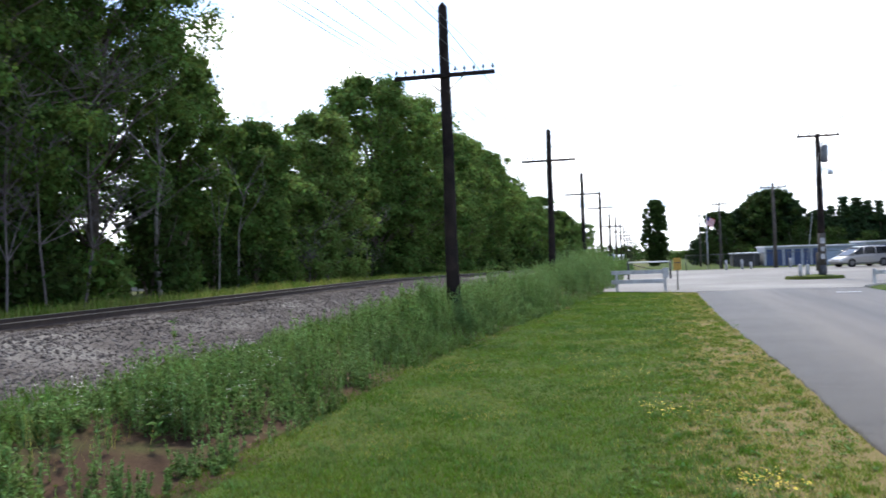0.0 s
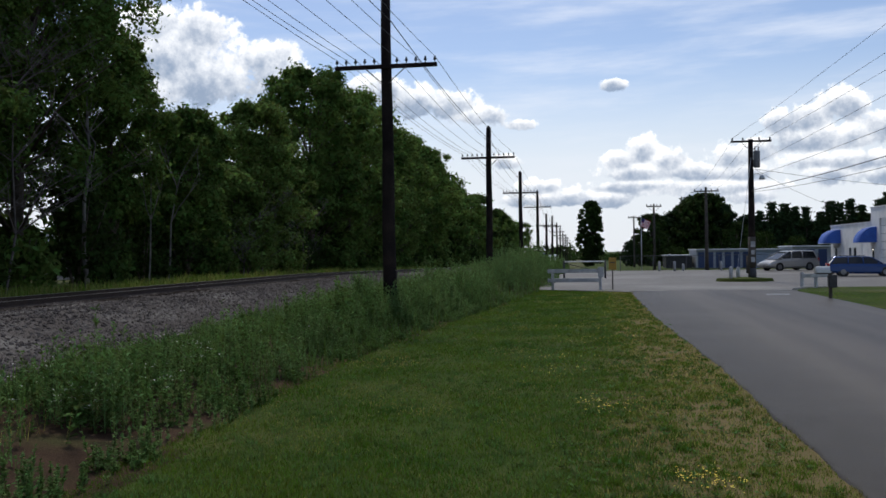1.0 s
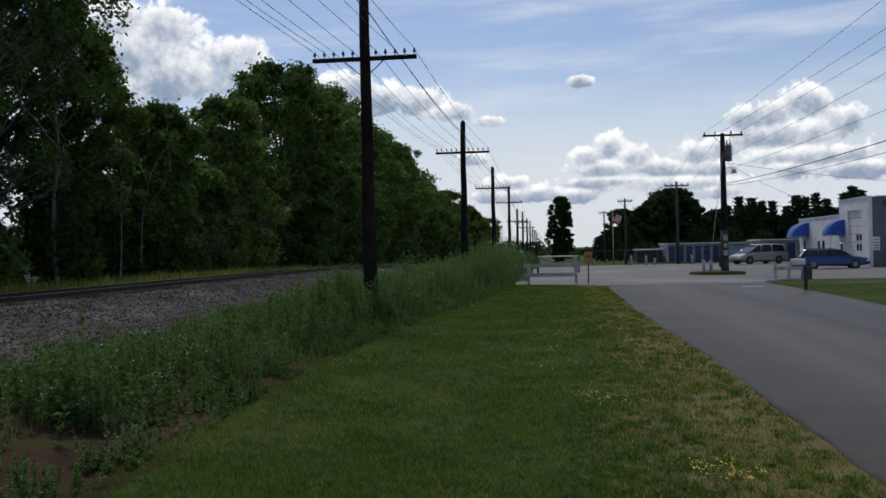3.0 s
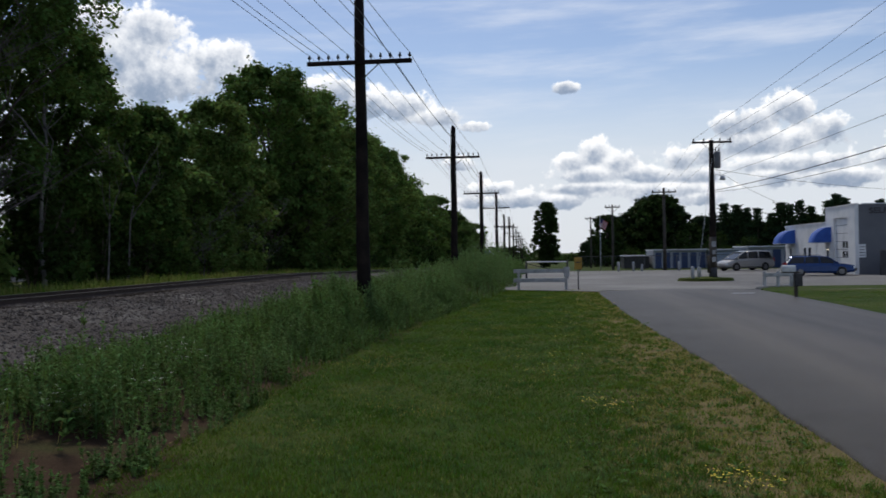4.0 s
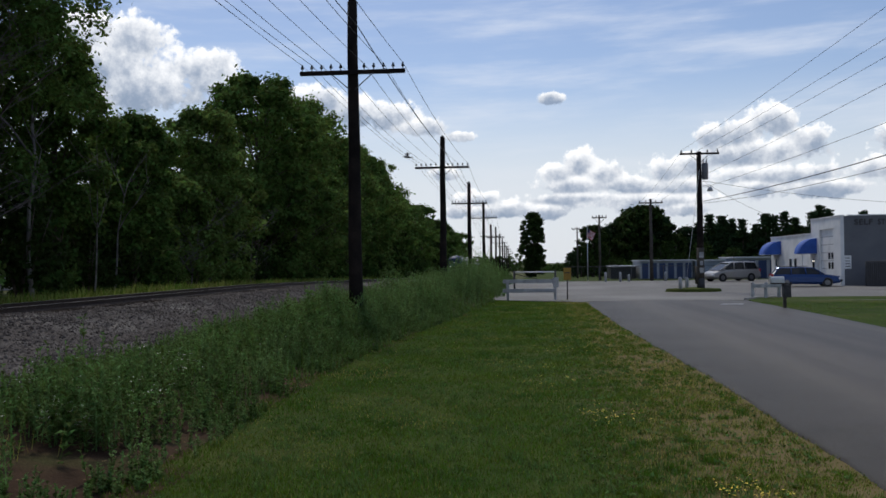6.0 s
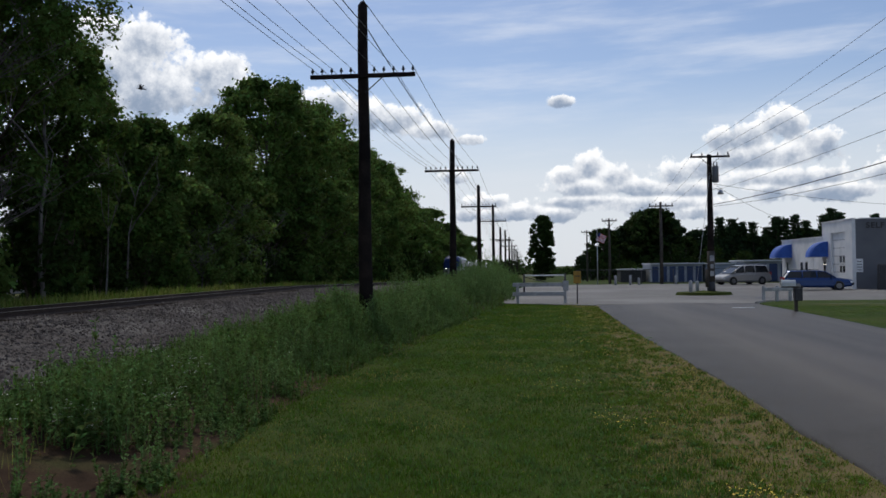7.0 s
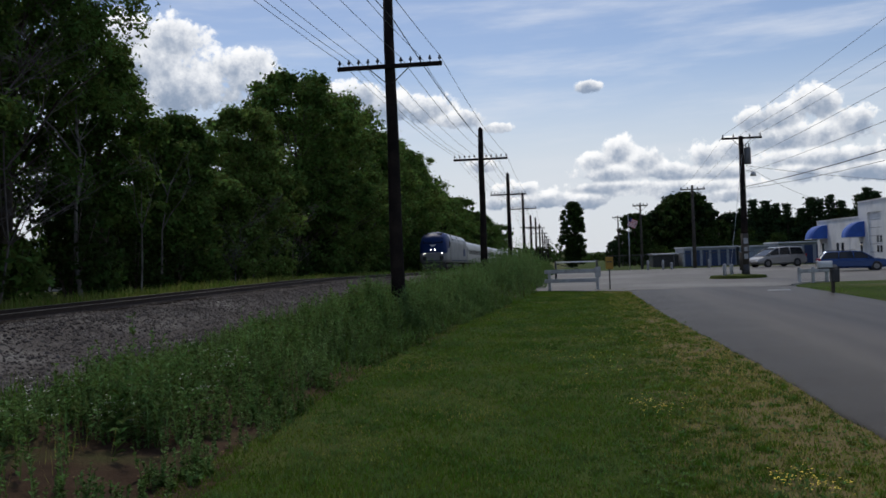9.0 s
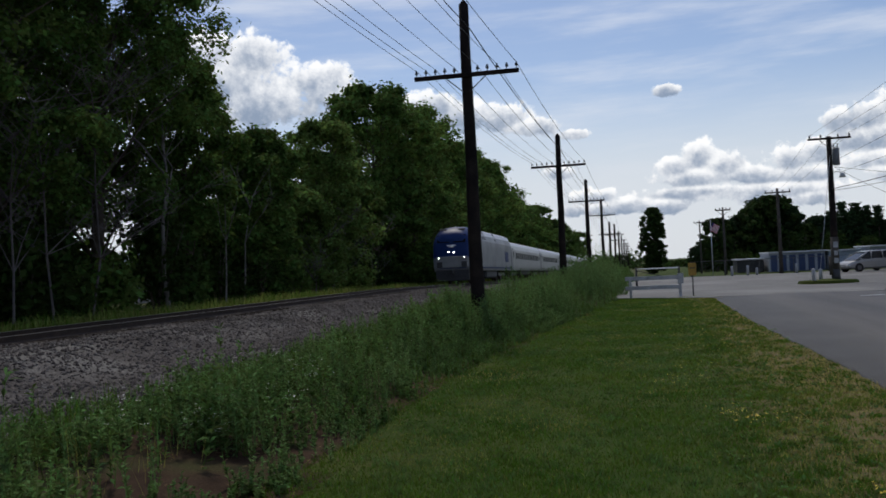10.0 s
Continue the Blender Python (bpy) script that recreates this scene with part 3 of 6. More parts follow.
    loft(bm, [[(float(track_x(y)) + a, y, float(track_z(y)) + b) for a, b in ((-2.9, -0.75), (-1.7, -0.27), (1.5, -0.27), (3.3, -0.66), (4.6, -0.95))] for y in [-30, 0, 10, 20, 30, 46, 60, 80, 110, 150, 200, 260, 330, 420, 620]], close=False, caps=False)
    tagged(part("ballast_bed", bm, BALLAST), "sloping bed of crushed grey stone under the track", "gravel", kind="structure")


make_track()


# ---- telegraph line ----
POLES = [(-4.95, -2.2, 9.6, 7.5), (-4.93, 23.4, 9.58, 7.5), (-4.9, 48.9, 9.11, 7.4), (-5.25, 76, 8.88, 7.1), (-5.5, 104, 8.97, 7.17),
         (-5.85, 130, 7.4, 5.7), (-6.15, 155, 8.0, 6.2), (-6.4, 181, 7.6, 5.8), (-6.7, 207, 7.3, 5.5), (-7.0, 234, 7.0, 5.2), (-7.3, 262, 6.6, 4.9), (-7.6, 290, 6.3, 4.5)]
PINS = [-1.46, -1.18, -0.90, -0.62, -0.34, 0.34, 0.62, 0.90, 1.18, 1.46]


def telegraph_pole(x, y, top, arm, seed):
    g = float(ground_z(x, y)) - 0.3
    rnd = random.Random(seed)
    root = new("telegraph_pole")
    root.matrix_basis = pose(x, y, g)
    h, a = top - g, arm - g
    bm = bmesh.new()
    lean = rnd.uniform(-0.03, 0.03)
    k = 7
    tube(bm, [(lean * i / k + 0.012 * math.sin(i * 1.7 + seed), 0.01 * math.cos(i * 2.1), h * i / k) for i in range(k + 1)], [0.215 - 0.075 * i / k for i in range(k + 1)], n=12)
    tube(bm, [(lean, 0, h - 0.01), (lean, 0, h + 0.14)], [0.14, 0.03], n=12)
    part("pole", bm, POLE, root)
    bm = bmesh.new()
    box(bm, (0, -0.2, a), (3.05, 0.095, 0.12), bevel=0.01)
    part("crossarm", bm, POLE, root, "weathered dark timber crossarm")
    for s in (-1, 1):
        bm = bmesh.new()
        tube(bm, [(s * 0.62, -0.25, a - 0.03), (s * 0.08, -0.24, a - 0.5)], [0.016, 0.016], n=5)
        part("brace", bm, DARK_STEEL, root)
    for px in PINS:
        bm = bmesh.new()
        tube(bm, [(px, -0.2, a + 0.05), (px, -0.2, a + 0.13), (px, -0.2, a + 0.135), (px, -0.2, a + 0.19), (px, -0.2, a + 0.2), (px, -0.2, a + 0.25)], [0.014, 0.014, 0.048, 0.042, 0.03, 0.022], n=8)
        part("insulator", bm, GLASS_INS, root)
    return tagged(root, "dark creosoted telegraph pole with one ten-pin crossarm among weeds", "telegraph pole", "telegraph poles along the track")


for i, row in enumerate(POLES):
    telegraph_pole(*row, seed=i)


def span(a, b, sag, steps=9):
    a, b = Vector(a), Vector(b)
    return [a.lerp(b, k / steps) - Vector((0, 0, sag * 4 * (k / steps) * (1 - k / steps))) for k in range(steps + 1)]


def wire_thing(name, anchors, sag, r, mat, label, group, grow=0.0):
    pts = []
    for a, b in zip(anchors, anchors[1:]):
        seg = span(a, b, sag)
        pts += seg if not pts else seg[1:]
    bm = bmesh.new()
    tube(bm, pts, [r] * len(pts), n=4)
    return tagged(part(name, bm, mat), label, "wire", group)


for px, sag in ((-1.46, 0.22), (-1.18, 0.30), (-0.90, 0.26), (-0.34, 0.24), (0.34, 0.3), (0.90, 0.34), (1.46, 0.28)):
    wire_thing("telegraph_wire", [(x + px, y - 0.2, a + 0.24) for x, y, t, a in POLES], sag, 0.009, WIRE, "thin weathered telegraph wire strung along the poles", "telegraph wires")
wire_thing("messenger_cable", [(x + 0.16, y - 0.1, t - 0.75) for x, y, t, a in POLES], 0.25, 0.017, CABLE, "black cable slung along the telegraph poles", "telegraph wires")


# ---- yard electricity poles ----
def yard_pole(x, y, top, r, arm_drop, arm_w, mat, seed, lamp=False):
    root = new("utility_pole")
    root.matrix_basis = pose(x, y, 0.0 if y < 90 else float(ground_z(x, y)))
    bm = bmesh.new()
    tube(bm, [(0, 0, -0.1), (0.01, 0, top * 0.5), (0, 0, top)], [r * 1.25, r, r * 0.72], n=12)
    part("pole", bm, mat, root)
    bm = bmesh.new()
    box(bm, (0, -r - 0.05, top - arm_drop), (arm_w, 0.1, 0.12), bevel=0.01)
    part("crossarm", bm, mat, root, "timber crossarm")
    for s in (-0.46, -0.2, 0.2, 0.46):
        bm = bmesh.new()
        tube(bm, [(s * arm_w, -r - 0.05, top - arm_drop + 0.05), (s * arm_w, -r - 0.05, top - arm_drop + 0.12), (s * arm_w, -r - 0.05, top - arm_drop + 0.24)], [0.02, 0.055, 0.035], n=8)
        part("insulator", bm, GLASS_INS, root)
    for s in (-1, 1):
        bm = bmesh.new()
        tube(bm, [(s * 0.6, -r - 0.06, top - arm_drop - 0.04), (0, -r - 0.03, top - arm_drop - 0.6)], [0.018, 0.018], n=5)
        part("brace", bm, DARK_STEEL, root)
    if lamp:
        bm = bmesh.new()
        tube(bm, [(0.36, 0, top - 1.75), (0.36, 0, top - 1.70), (0.36, 0, top - 0.75), (0.36, 0, top - 0.7)], [0.16, 0.2, 0.2, 0.13], n=14)
        can = part("transformer", bm, CAN_GREY, root, "grey steel transformer can")
        for s in (-0.1, 0.1):
            bm = bmesh.new()
            tube(bm, [(0.36 + s, 0, top - 0.72), (0.36 + s, 0, top - 0.45)], [0.04, 0.025], n=6)
            part("bushing", bm, GLASS_INS, can)
        bm = bmesh.new()
        tube(bm, [(0.1, 0, top - 2.2), (0.4, -0.1, top - 2.1), (0.62, -0.2, top - 2.3)], [0.025] * 3, n=6)
        arm = part("lamp_arm", bm, GALV, root)
        bm = bmesh.new()
        tube(bm, [(0.58, -0.2, top - 2.22), (0.62, -0.2, top - 2.3), (0.62, -0.2, top - 2.5)], [0.06, 0.14, 0.19], n=12)
        part("lamp_shade", bm, GALV, arm, "grey street lamp shade")
        bm = bmesh.new()
        tube(bm, [(-0.2, -0.03, 0.5), (-0.2, -0.03, 1.6)], [0.16, 0.16], n=4)
        part("meter_box", bm, GREY_POLE, root, "grey meter cabinet strapped to the pole")
        bm = bmesh.new()
        tube(bm, [(0, 0, 0.86), (0, 0, 1.7), (0, 0, 2.75)], [r * 1.27, r * 1.22, r * 1.17], n=12)
        band = part("weathered_band", bm, GREY_POLE, root, "pale weathered lower pole")
        for z, w, hh in ((1.35, 0.24, 0.3), (1.8, 0.2, 0.26), (2.3, 0.26, 0.34)):
            bm = bmesh.new()
            box(bm, (0.02, -r * 1.27, z), (w, 0.02, hh), bevel=0.004)
            part("notice", bm, WEATHERED_WHITE, band, "faded paper notice")
        bm = bmesh.new()
        tube(bm, [(0, 0, 0.0), (0, 0, 0.85)], [r * 1.32, r * 1.3], n=12)
        part("tar_wrap", bm, DARK_STEEL, root, "black wrapped pole foot")
    return tagged(root, "weathered grey wooden utility pole with crossarm" if not lamp else "wooden utility pole with transformer and lamp on a grass island", "utility pole", "utility poles round the lot")


yard_pole(10.55, 55.6, 8.75, 0.19, 0.15, 2.4, POLE, 1, lamp=True)
yard_pole(11.5, 86.5, 7.9, 0.15, 0.4, 2.3, GREY_POLE, 2)
yard_pole(7.0, 92.0, 6.7, 0.12, 0.28, 1.5, GREY_POLE, 3)
yard_pole(6.6, 130.0, 7.4, 0.12, 0.3, 1.6, GREY_POLE, 4)
yard_pole(12.4, 2.0, 9.6, 0.17, 0.25, 2.4, GREY_POLE, 5)
U1, U0, U2, U3 = (10.55, 55.4), (12.4, 1.8), (11.5, 86.3), (7.0, 91.8)
for k, z in ((-1.05, 10.2), (0.0, 9.7), (1.05, 9.7)):
    wire_thing("power_line", [(U0[0] + k, U0[1], z), (U1[0] + k, U1[1], 8.85), (U2[0] + k * 0.9, U2[1], 7.7)], 0.25, 0.009, WIRE, "thin power line between utility poles", "power lines")
wire_thing("power_line", [(U0[0] + 0.2, U0[1], 8.6), (U1[0] + 0.3, U1[1], 7.3)], 0.25, 0.009, WIRE, "thin power line between utility poles", "power lines")
wire_thing("power_line", [(U0[0] + 0.3, U0[1], 7.0), (U1[0] + 0.3, U1[1], 6.5)], 0.3, 0.009, WIRE, "thin power line between utility poles", "power lines")
wire_thing("service_cable", [(U0[0], U0[1], 5.9), (U1[0], U1[1], 5.6)], 0.45, 0.018, CABLE, "heavy black service cable from the utility pole", "power lines")
wire_thing("service_cable", [(U0[0], U0[1], 5.5), (U1[0], U1[1], 5.5)], 0.6, 0.010, CABLE, "heavy black service cable from the utility pole", "power lines")
wire_thing("service_cable", [(U1[0] + 0.2, U1[1], 6.9), (20.5, 72.2, 4.9)], 0.3, 0.012, CABLE, "heavy black service cable from the utility pole", "power lines")
wire_thing("service_cable", [(U1[0] + 0.2, U1[1], 6.9), (34, 64.9, 5.6)], 0.5, 0.012, CABLE, "heavy black service cable from the utility pole", "power lines")
wire_thing("guy_wire", [(U1[0], U1[1], 7.6), (U1[0] - 1.1, U1[1] - 0.6, 0.05)], 0.0, 0.012, GALV, "steel guy wire staying the utility pole", "power lines")


# ---- trees ----
def leaf_quads(centres, sizes, rng, up=0.3):
    """Diamond leaves at random turns round given points."""
    n = len(centres)
    a = rng.normal(size=(n, 3))
    a /= np.linalg.norm(a, axis=1, keepdims=True)
    b = rng.normal(size=(n, 3))
    b -= a * (a * b).sum(1, keepdims=True)
    b /= np.linalg.norm(b, axis=1, keepdims=True)
    s = np.asarray(sizes)[:, None]
    return np.stack([centres - a * s, centres + b * s * 0.55, centres + a * s, centres - b * s * 0.55], 1)


def faced_leaves(centres, facing, sizes, rng):
    """Diamond leaves that turn their faces roughly along given directions."""
    n = len(centres)
    nrm = facing + rng.normal(0, 0.5, (n, 3))
    nrm /= np.linalg.norm(nrm, axis=1, keepdims=True)
    a = rng.normal(size=(n, 3))
    a -= nrm * (a * nrm).sum(1, keepdims=True)
    a /= np.linalg.norm(a, axis=1, keepdims=True)
    b = np.cross(nrm, a)
    s = np.asarray(sizes)[:, None]
    return np.stack([centres - a * s, centres + b * s * 0.6, centres + a * s, centres - b * s * 0.6], 1)


def broad_tree(name, h, r, seed, base_h=0.18, clumps=60, leaves=170, leaf=0.2, leaf_mat=None, bark=None, full=0.5, puff=1.0):
    """Trunk and limbs under a lumpy crown of leaf clumps; full is the height of its widest part."""
    rnd, rng = random.Random(seed), np.random.default_rng(seed)
    root = new(name)
    z0 = h * base_h
    span_h = h - z0
    ph = [rnd.uniform(0, math.tau) for _ in range(4)]

    def reach(u, a):
        k = (u - full) / (1.02 - full if u > full else full + 0.18)
        lump = 1 + 0.11 * math.sin(3 * a + ph[0] + 3.5 * u) + 0.08 * math.sin(2 * a - ph[1] - 6.5 * u) + 0.08 * math.sin(5 * a + ph[2] + 9 * u)
        return r * math.sqrt(max(0.0, 1 - abs(k) ** 2.0)) * lump

    spots = []
    for k in range(clumps):
        u, a = rnd.random() ** 0.85, rnd.uniform(0, math.tau)
        q = (0.3 + r * 0.07) * rnd.uniform(0.5, 1.4) * puff
        out = max(0.0, reach(u, a) - q * 0.7) * rnd.uniform(0.12, 1.0) ** 0.5 * rnd.uniform(0.86, 1.12)
        z = min(z0 + u * span_h, h - q * 0.75)
        spots.append((np.array([math.cos(a) * out, math.sin(a) * out, z]), q))
    # trunk and limbs run to a share of the clumps
    bm = bmesh.new()
    pts, cur = [], Vector((0, 0, -0.3))
    for k in range(7):
        pts.append(cur.copy())
        cur += Vector((rnd.uniform(-0.2, 0.2), rnd.uniform(-0.2, 0.2), (h * 0.86) / 6))
    r0 = (0.016 * h + 0.03) * (0.6 if bark else 1.0)
    tube(bm, pts, [r0 * (1 - 0.14 * k) for k in range(7)], n=9)
    for c, q in spots[::7]:
        tip = Vector(c)
        i = max(1, min(5, int(6 * (tip.z * 0.75) / (h * 0.86))))
        mid = pts[i].lerp(tip, 0.5) + Vector((0, 0, 0.12 * (tip - pts[i]).length))
        tube(bm, [pts[i], mid, tip], [r0 * 0.22, r0 * 0.13, r0 * 0.04], n=5)
    part("trunk", bm, bark or BARK, root)
    cen, face = [], []
    for c, q in spots:
        d = rng.normal(size=(leaves, 3))
        d[:, 2] = d[:, 2] + 0.25
        d /= np.linalg.norm(d, axis=1, keepdims=True)
        far = np.abs(rng.normal(0.82, 0.27, (leaves, 1))) + (rng.random((leaves, 1)) < 0.12) * rng.uniform(0.0, 0.7, (leaves, 1))
        ragged = 1 + 0.3 * np.sin(d[:, :1] * 5 + c[0] * 3) * np.sin(d[:, 1:2] * 5 + c[1] * 3)
        cen.append(c + d * q * far * ragged * np.array([1, 1, 0.8]))
        face.append(d * 0.9 + np.array([0, 0, 0.35]))
    cen, face = np.concatenate(cen), np.concatenate(face)
    quads_mesh("crown", faced_leaves(cen, face, rng.uniform(0.6, 1.3, len(cen)) * leaf, rng), 4, [leaf_mat or LEAF], parent=root)
    return root


def shrub(name, h, r, seed, leaves=1400, leaf=0.16, mat=None):
    rng = np.random.default_rng(seed)
    rnd = random.Random(seed)
    root = new(name)
    bm = bmesh.new()
    for k in range(5):
        a = rnd.uniform(0, math.tau)
        tube(bm, [(0, 0, -0.2), (math.cos(a) * r * 0.3, math.sin(a) * r * 0.3, h * 0.45), (math.cos(a) * r * 0.55, math.sin(a) * r * 0.55, h * 0.85)], [0.05, 0.035, 0.012], n=5)
    part("stem", bm, BARK, root)
    cen = []
    for k in range(16):
        u, a = rng.uniform(0.08, 0.9), rng.uniform(0, math.tau)
        out = r * 0.78 * math.sqrt(max(0.03, 1 - (u - 0.25) ** 2 / 0.5)) * math.sqrt(rng.random())
        c = np.array([math.cos(a) * out, math.sin(a) * out, h * u])
        d = rng.normal(size=(leaves // 16, 3))
        d /= np.linalg.norm(d, axis=1, keepdims=True)
        cen.append(c + d * r * 0.42 * rng.uniform(0.2, 1.1, (len(d), 1)))
    cen = np.concatenate(cen)
    cen[:, 2] = np.abs(cen[:, 2])
    quads_mesh("foliage", leaf_quads(cen, rng.uniform(0.6, 1.3, len(cen)) * leaf, rng), 4, [mat or LEAF_DARK_SHADED], parent=root)
    return root


def plant_at(ob, x, y, turn=0.0, scale=1.0, sink=0.0):
    ob.matrix_basis = pose(x, y, float(ground_z(x, y)) - sink, 0, 0, turn) @ Matrix.Diagonal((scale, scale, scale, 1))
    return ob


TREE_TEXT = "leafy deciduous tree in dense summer leaf beside the railway"
# x, y, height above ground, crown radius, seed, crown base, height of the widest part, light leaf
FRONT = [
    (-22.5, 15.0, 17.5, 5.8, 11, 0.06, 0.5, 0), (-22.6, 24.0, 19.0, 6.3, 12, 0.14, 0.55, 0), (-22.8, 31.8, 18.8, 6.2, 23, 0.24, 0.55, 0), (-22.0, 37.9, 12.4, 3.0, 13, 0.24, 0.62, 0), (-27.5, 35.0, 16.0, 5.2, 24, 0.27, 0.5, 0), (-27.5, 26.5, 17.0, 5.5, 25, 0.1, 0.5, 0),
    (-21.2, 44.4, 9.6, 2.7, 14, 0.08, 0.55, 0), (-21.0, 54.6, 11.6, 3.8, 16, 0.06, 0.4, 1), (-20.6, 49.4, 6.6, 2.3, 15, 0.05, 0.45, 1), (-22.6, 71.5, 17.4, 6.4, 17, 0.05, 0.62, 0),
    (-22.6, 82.0, 17.8, 6.2, 18, 0.05, 0.6, 1), (-22.8, 91.0, 17.6, 6.2, 19, 0.05, 0.6, 0), (-23.0, 102.5, 17.0, 6.0, 20, 0.05, 0.55, 1), (-23.0, 113.0, 17.6, 6.0, 21, 0.05, 0.6, 0), (-23.2, 124.0, 17.4, 6.2, 22, 0.05, 0.55, 1)]
for x, y, h, r, seed, b, full, light in FRONT:
    t = plant_at(broad_tree("tree", h, r, seed, base_h=b, clumps=int(90 + r * 32) if y < 60 else int(110 + r * 22), leaves=230 if y < 42 else 180 if y < 80 else 110, leaf=0.108 if y < 42 else 0.13 if y < 60 else 0.185, leaf_mat=LEAF_LIGHT if light else None, full=full), x, y, seed * 40)
    tagged(t, "light green deciduous tree in dense summer leaf beside the railway" if light else TREE_TEXT, "tree", "trees along the railway")
proto_a = broad_tree("tree", 16.5, 6.0, 41, base_h=0.03, clumps=170, leaves=70, leaf=0.29)
# back-row tree whose leaf colour has the shade put into it
proto_b = broad_tree("tree", 15.0, 5.4, 42, base_h=0.03, clumps=170, leaves=70, leaf=0.29, leaf_mat=LEAF_DARK_SHADED)
plant_at(tagged(proto_a, TREE_TEXT, "tree", "trees along the railway"), -23.6, 135)
plant_at(tagged(proto_b, TREE_TEXT, "tree", "trees along the railway"), -29, 24)
rnd = random.Random(5)


def in_gap(x, y):
    """A narrow break in the undergrowth that lets the shed and the sky beyond show."""
    return abs(math.degrees(math.atan2(-x, y + 2.3)) - 32.0) < (1.2 if x > -30 else 1.8) and x < -20


def clone(ob, x, y, turn, scale):
    if in_gap(x, y):
        return None
    return copy_thing(ob, pose(x, y, float(ground_z(x, y)), 0, 0, turn) @ Matrix.Diagonal((scale / ob.scale[0], scale / ob.scale[1], scale / ob.scale[2], 1)))


for y in (148, 160, 172, 186, 201, 217, 234, 252, 271, 292, 315, 340):
    clone(rnd.choice((proto_a, proto_b)), float(track_x(y)) - rnd.uniform(8.0, 10.0), y, rnd.uniform(0, 360), rnd.uniform(0.85, 1.08) * (1.0 if y < 200 else 0.95))
for x, y, sc in ((-25.5, 22.0, 0.8), (-24.5, 15.0, 0.8), (-26.0, 38.5, 0.6)):
    clone(proto_b, x, y, rnd.uniform(0, 360), sc)
for y in (6, 13, 20, 27):
    clone(rnd.choice((proto_a, proto_b)), -29.5 + rnd.uniform(-1, 1), y, rnd.uniform(0, 360), 1.0)
for y in range(34, 150, 9):
    clone(rnd.choice((proto_a, proto_b)), float(track_x(y)) - rnd.uniform(15.0, 17.0), y + rnd.uniform(-3, 3), rnd.uniform(0, 360), 0.46 if y < 60 else 0.8)
# the first and third shrub carry canopy shade in their leaf colour
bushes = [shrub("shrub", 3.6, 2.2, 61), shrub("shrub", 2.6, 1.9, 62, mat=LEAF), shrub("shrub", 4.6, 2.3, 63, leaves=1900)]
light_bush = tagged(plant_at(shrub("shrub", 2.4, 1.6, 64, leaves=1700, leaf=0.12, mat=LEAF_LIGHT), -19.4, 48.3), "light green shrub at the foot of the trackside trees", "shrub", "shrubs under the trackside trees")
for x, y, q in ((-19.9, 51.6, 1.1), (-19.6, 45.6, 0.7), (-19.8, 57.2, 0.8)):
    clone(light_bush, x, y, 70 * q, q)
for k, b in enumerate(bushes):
    tagged(plant_at(b, -20.2, 24 + 4 * k), "dense shrub of the shade-darkened undergrowth below the trackside trees", "shrub", "shrubs under the trackside trees")
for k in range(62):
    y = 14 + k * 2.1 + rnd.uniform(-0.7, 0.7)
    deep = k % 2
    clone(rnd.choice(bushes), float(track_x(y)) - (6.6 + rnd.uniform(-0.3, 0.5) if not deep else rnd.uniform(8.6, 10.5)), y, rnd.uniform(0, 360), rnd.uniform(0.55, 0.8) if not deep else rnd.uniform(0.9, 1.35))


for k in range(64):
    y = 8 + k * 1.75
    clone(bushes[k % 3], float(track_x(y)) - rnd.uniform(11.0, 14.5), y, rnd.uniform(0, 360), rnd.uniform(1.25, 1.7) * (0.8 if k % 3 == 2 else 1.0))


for k in range(26):
    y = 118 + k * 6.0
    clone(bushes[k % 3], float(track_x(y)) - rnd.uniform(7.0, 9.0), y, rnd.uniform(0, 360), rnd.uniform(1.2, 1.6))


def dead_tree(h, seed, spread=1.0, r=0.06, depth_max=4, limbs=6, mat=None, low=1):
    rnd = random.Random(seed)
    bm = bmesh.new()

    def grow(p, d, ln, r, depth):
        pts = [p]
        for k in range(3):
            d = (d + Vector((rnd.uniform(-0.2, 0.2), rnd.uniform(-0.2, 0.2), rnd.uniform(-0.05, 0.15)))).normalized()
            pts.append(pts[-1] + d * ln / 3)
        tube(bm, pts, [r, r * 0.8, r * 0.6, r * 0.35], n=5 if depth else 7, cap=False)
        if depth < depth_max:
            for k in range(limbs if depth == 0 else 3):
                i = rnd.randint(low if depth == 0 else 1, 3)
                a = rnd.uniform(0, math.tau)
                q = (d * rnd.uniform(0.3, 0.8) + Vector((math.cos(a), math.sin(a), rnd.uniform(-0.1, 0.6))) * spread).normalized()
                grow(pts[i], q, ln * rnd.uniform(0.36, 0.56), max(r * 0.5, 0.009), depth + 1)

    grow(Vector((0, 0, -0.2)), Vector((0, 0, 1)), h * 0.8, r, 0)
    root = new("dead_tree")
    part("trunk", bm, mat or DEAD_WOOD, root)
    return root


for x, y, h, s in ((-18.9, 23.6, 10.0, 3), (-19.0, 25.6, 9.5, 6), (-18.9, 21.6, 8.0, 8), (-19.0, 19.8, 9.0, 12), (-19.2, 47.6, 4.6, 5), (-19.3, 59.0, 5.0, 9), (-19.3, 51.0, 5.0, 10)):
    tagged(plant_at(dead_tree(h, s, r=0.045, limbs=13 if h > 7 else 8), x, y), "bare grey dead tree with fine tangled twigs", "tree", "dead trees beside the railway")
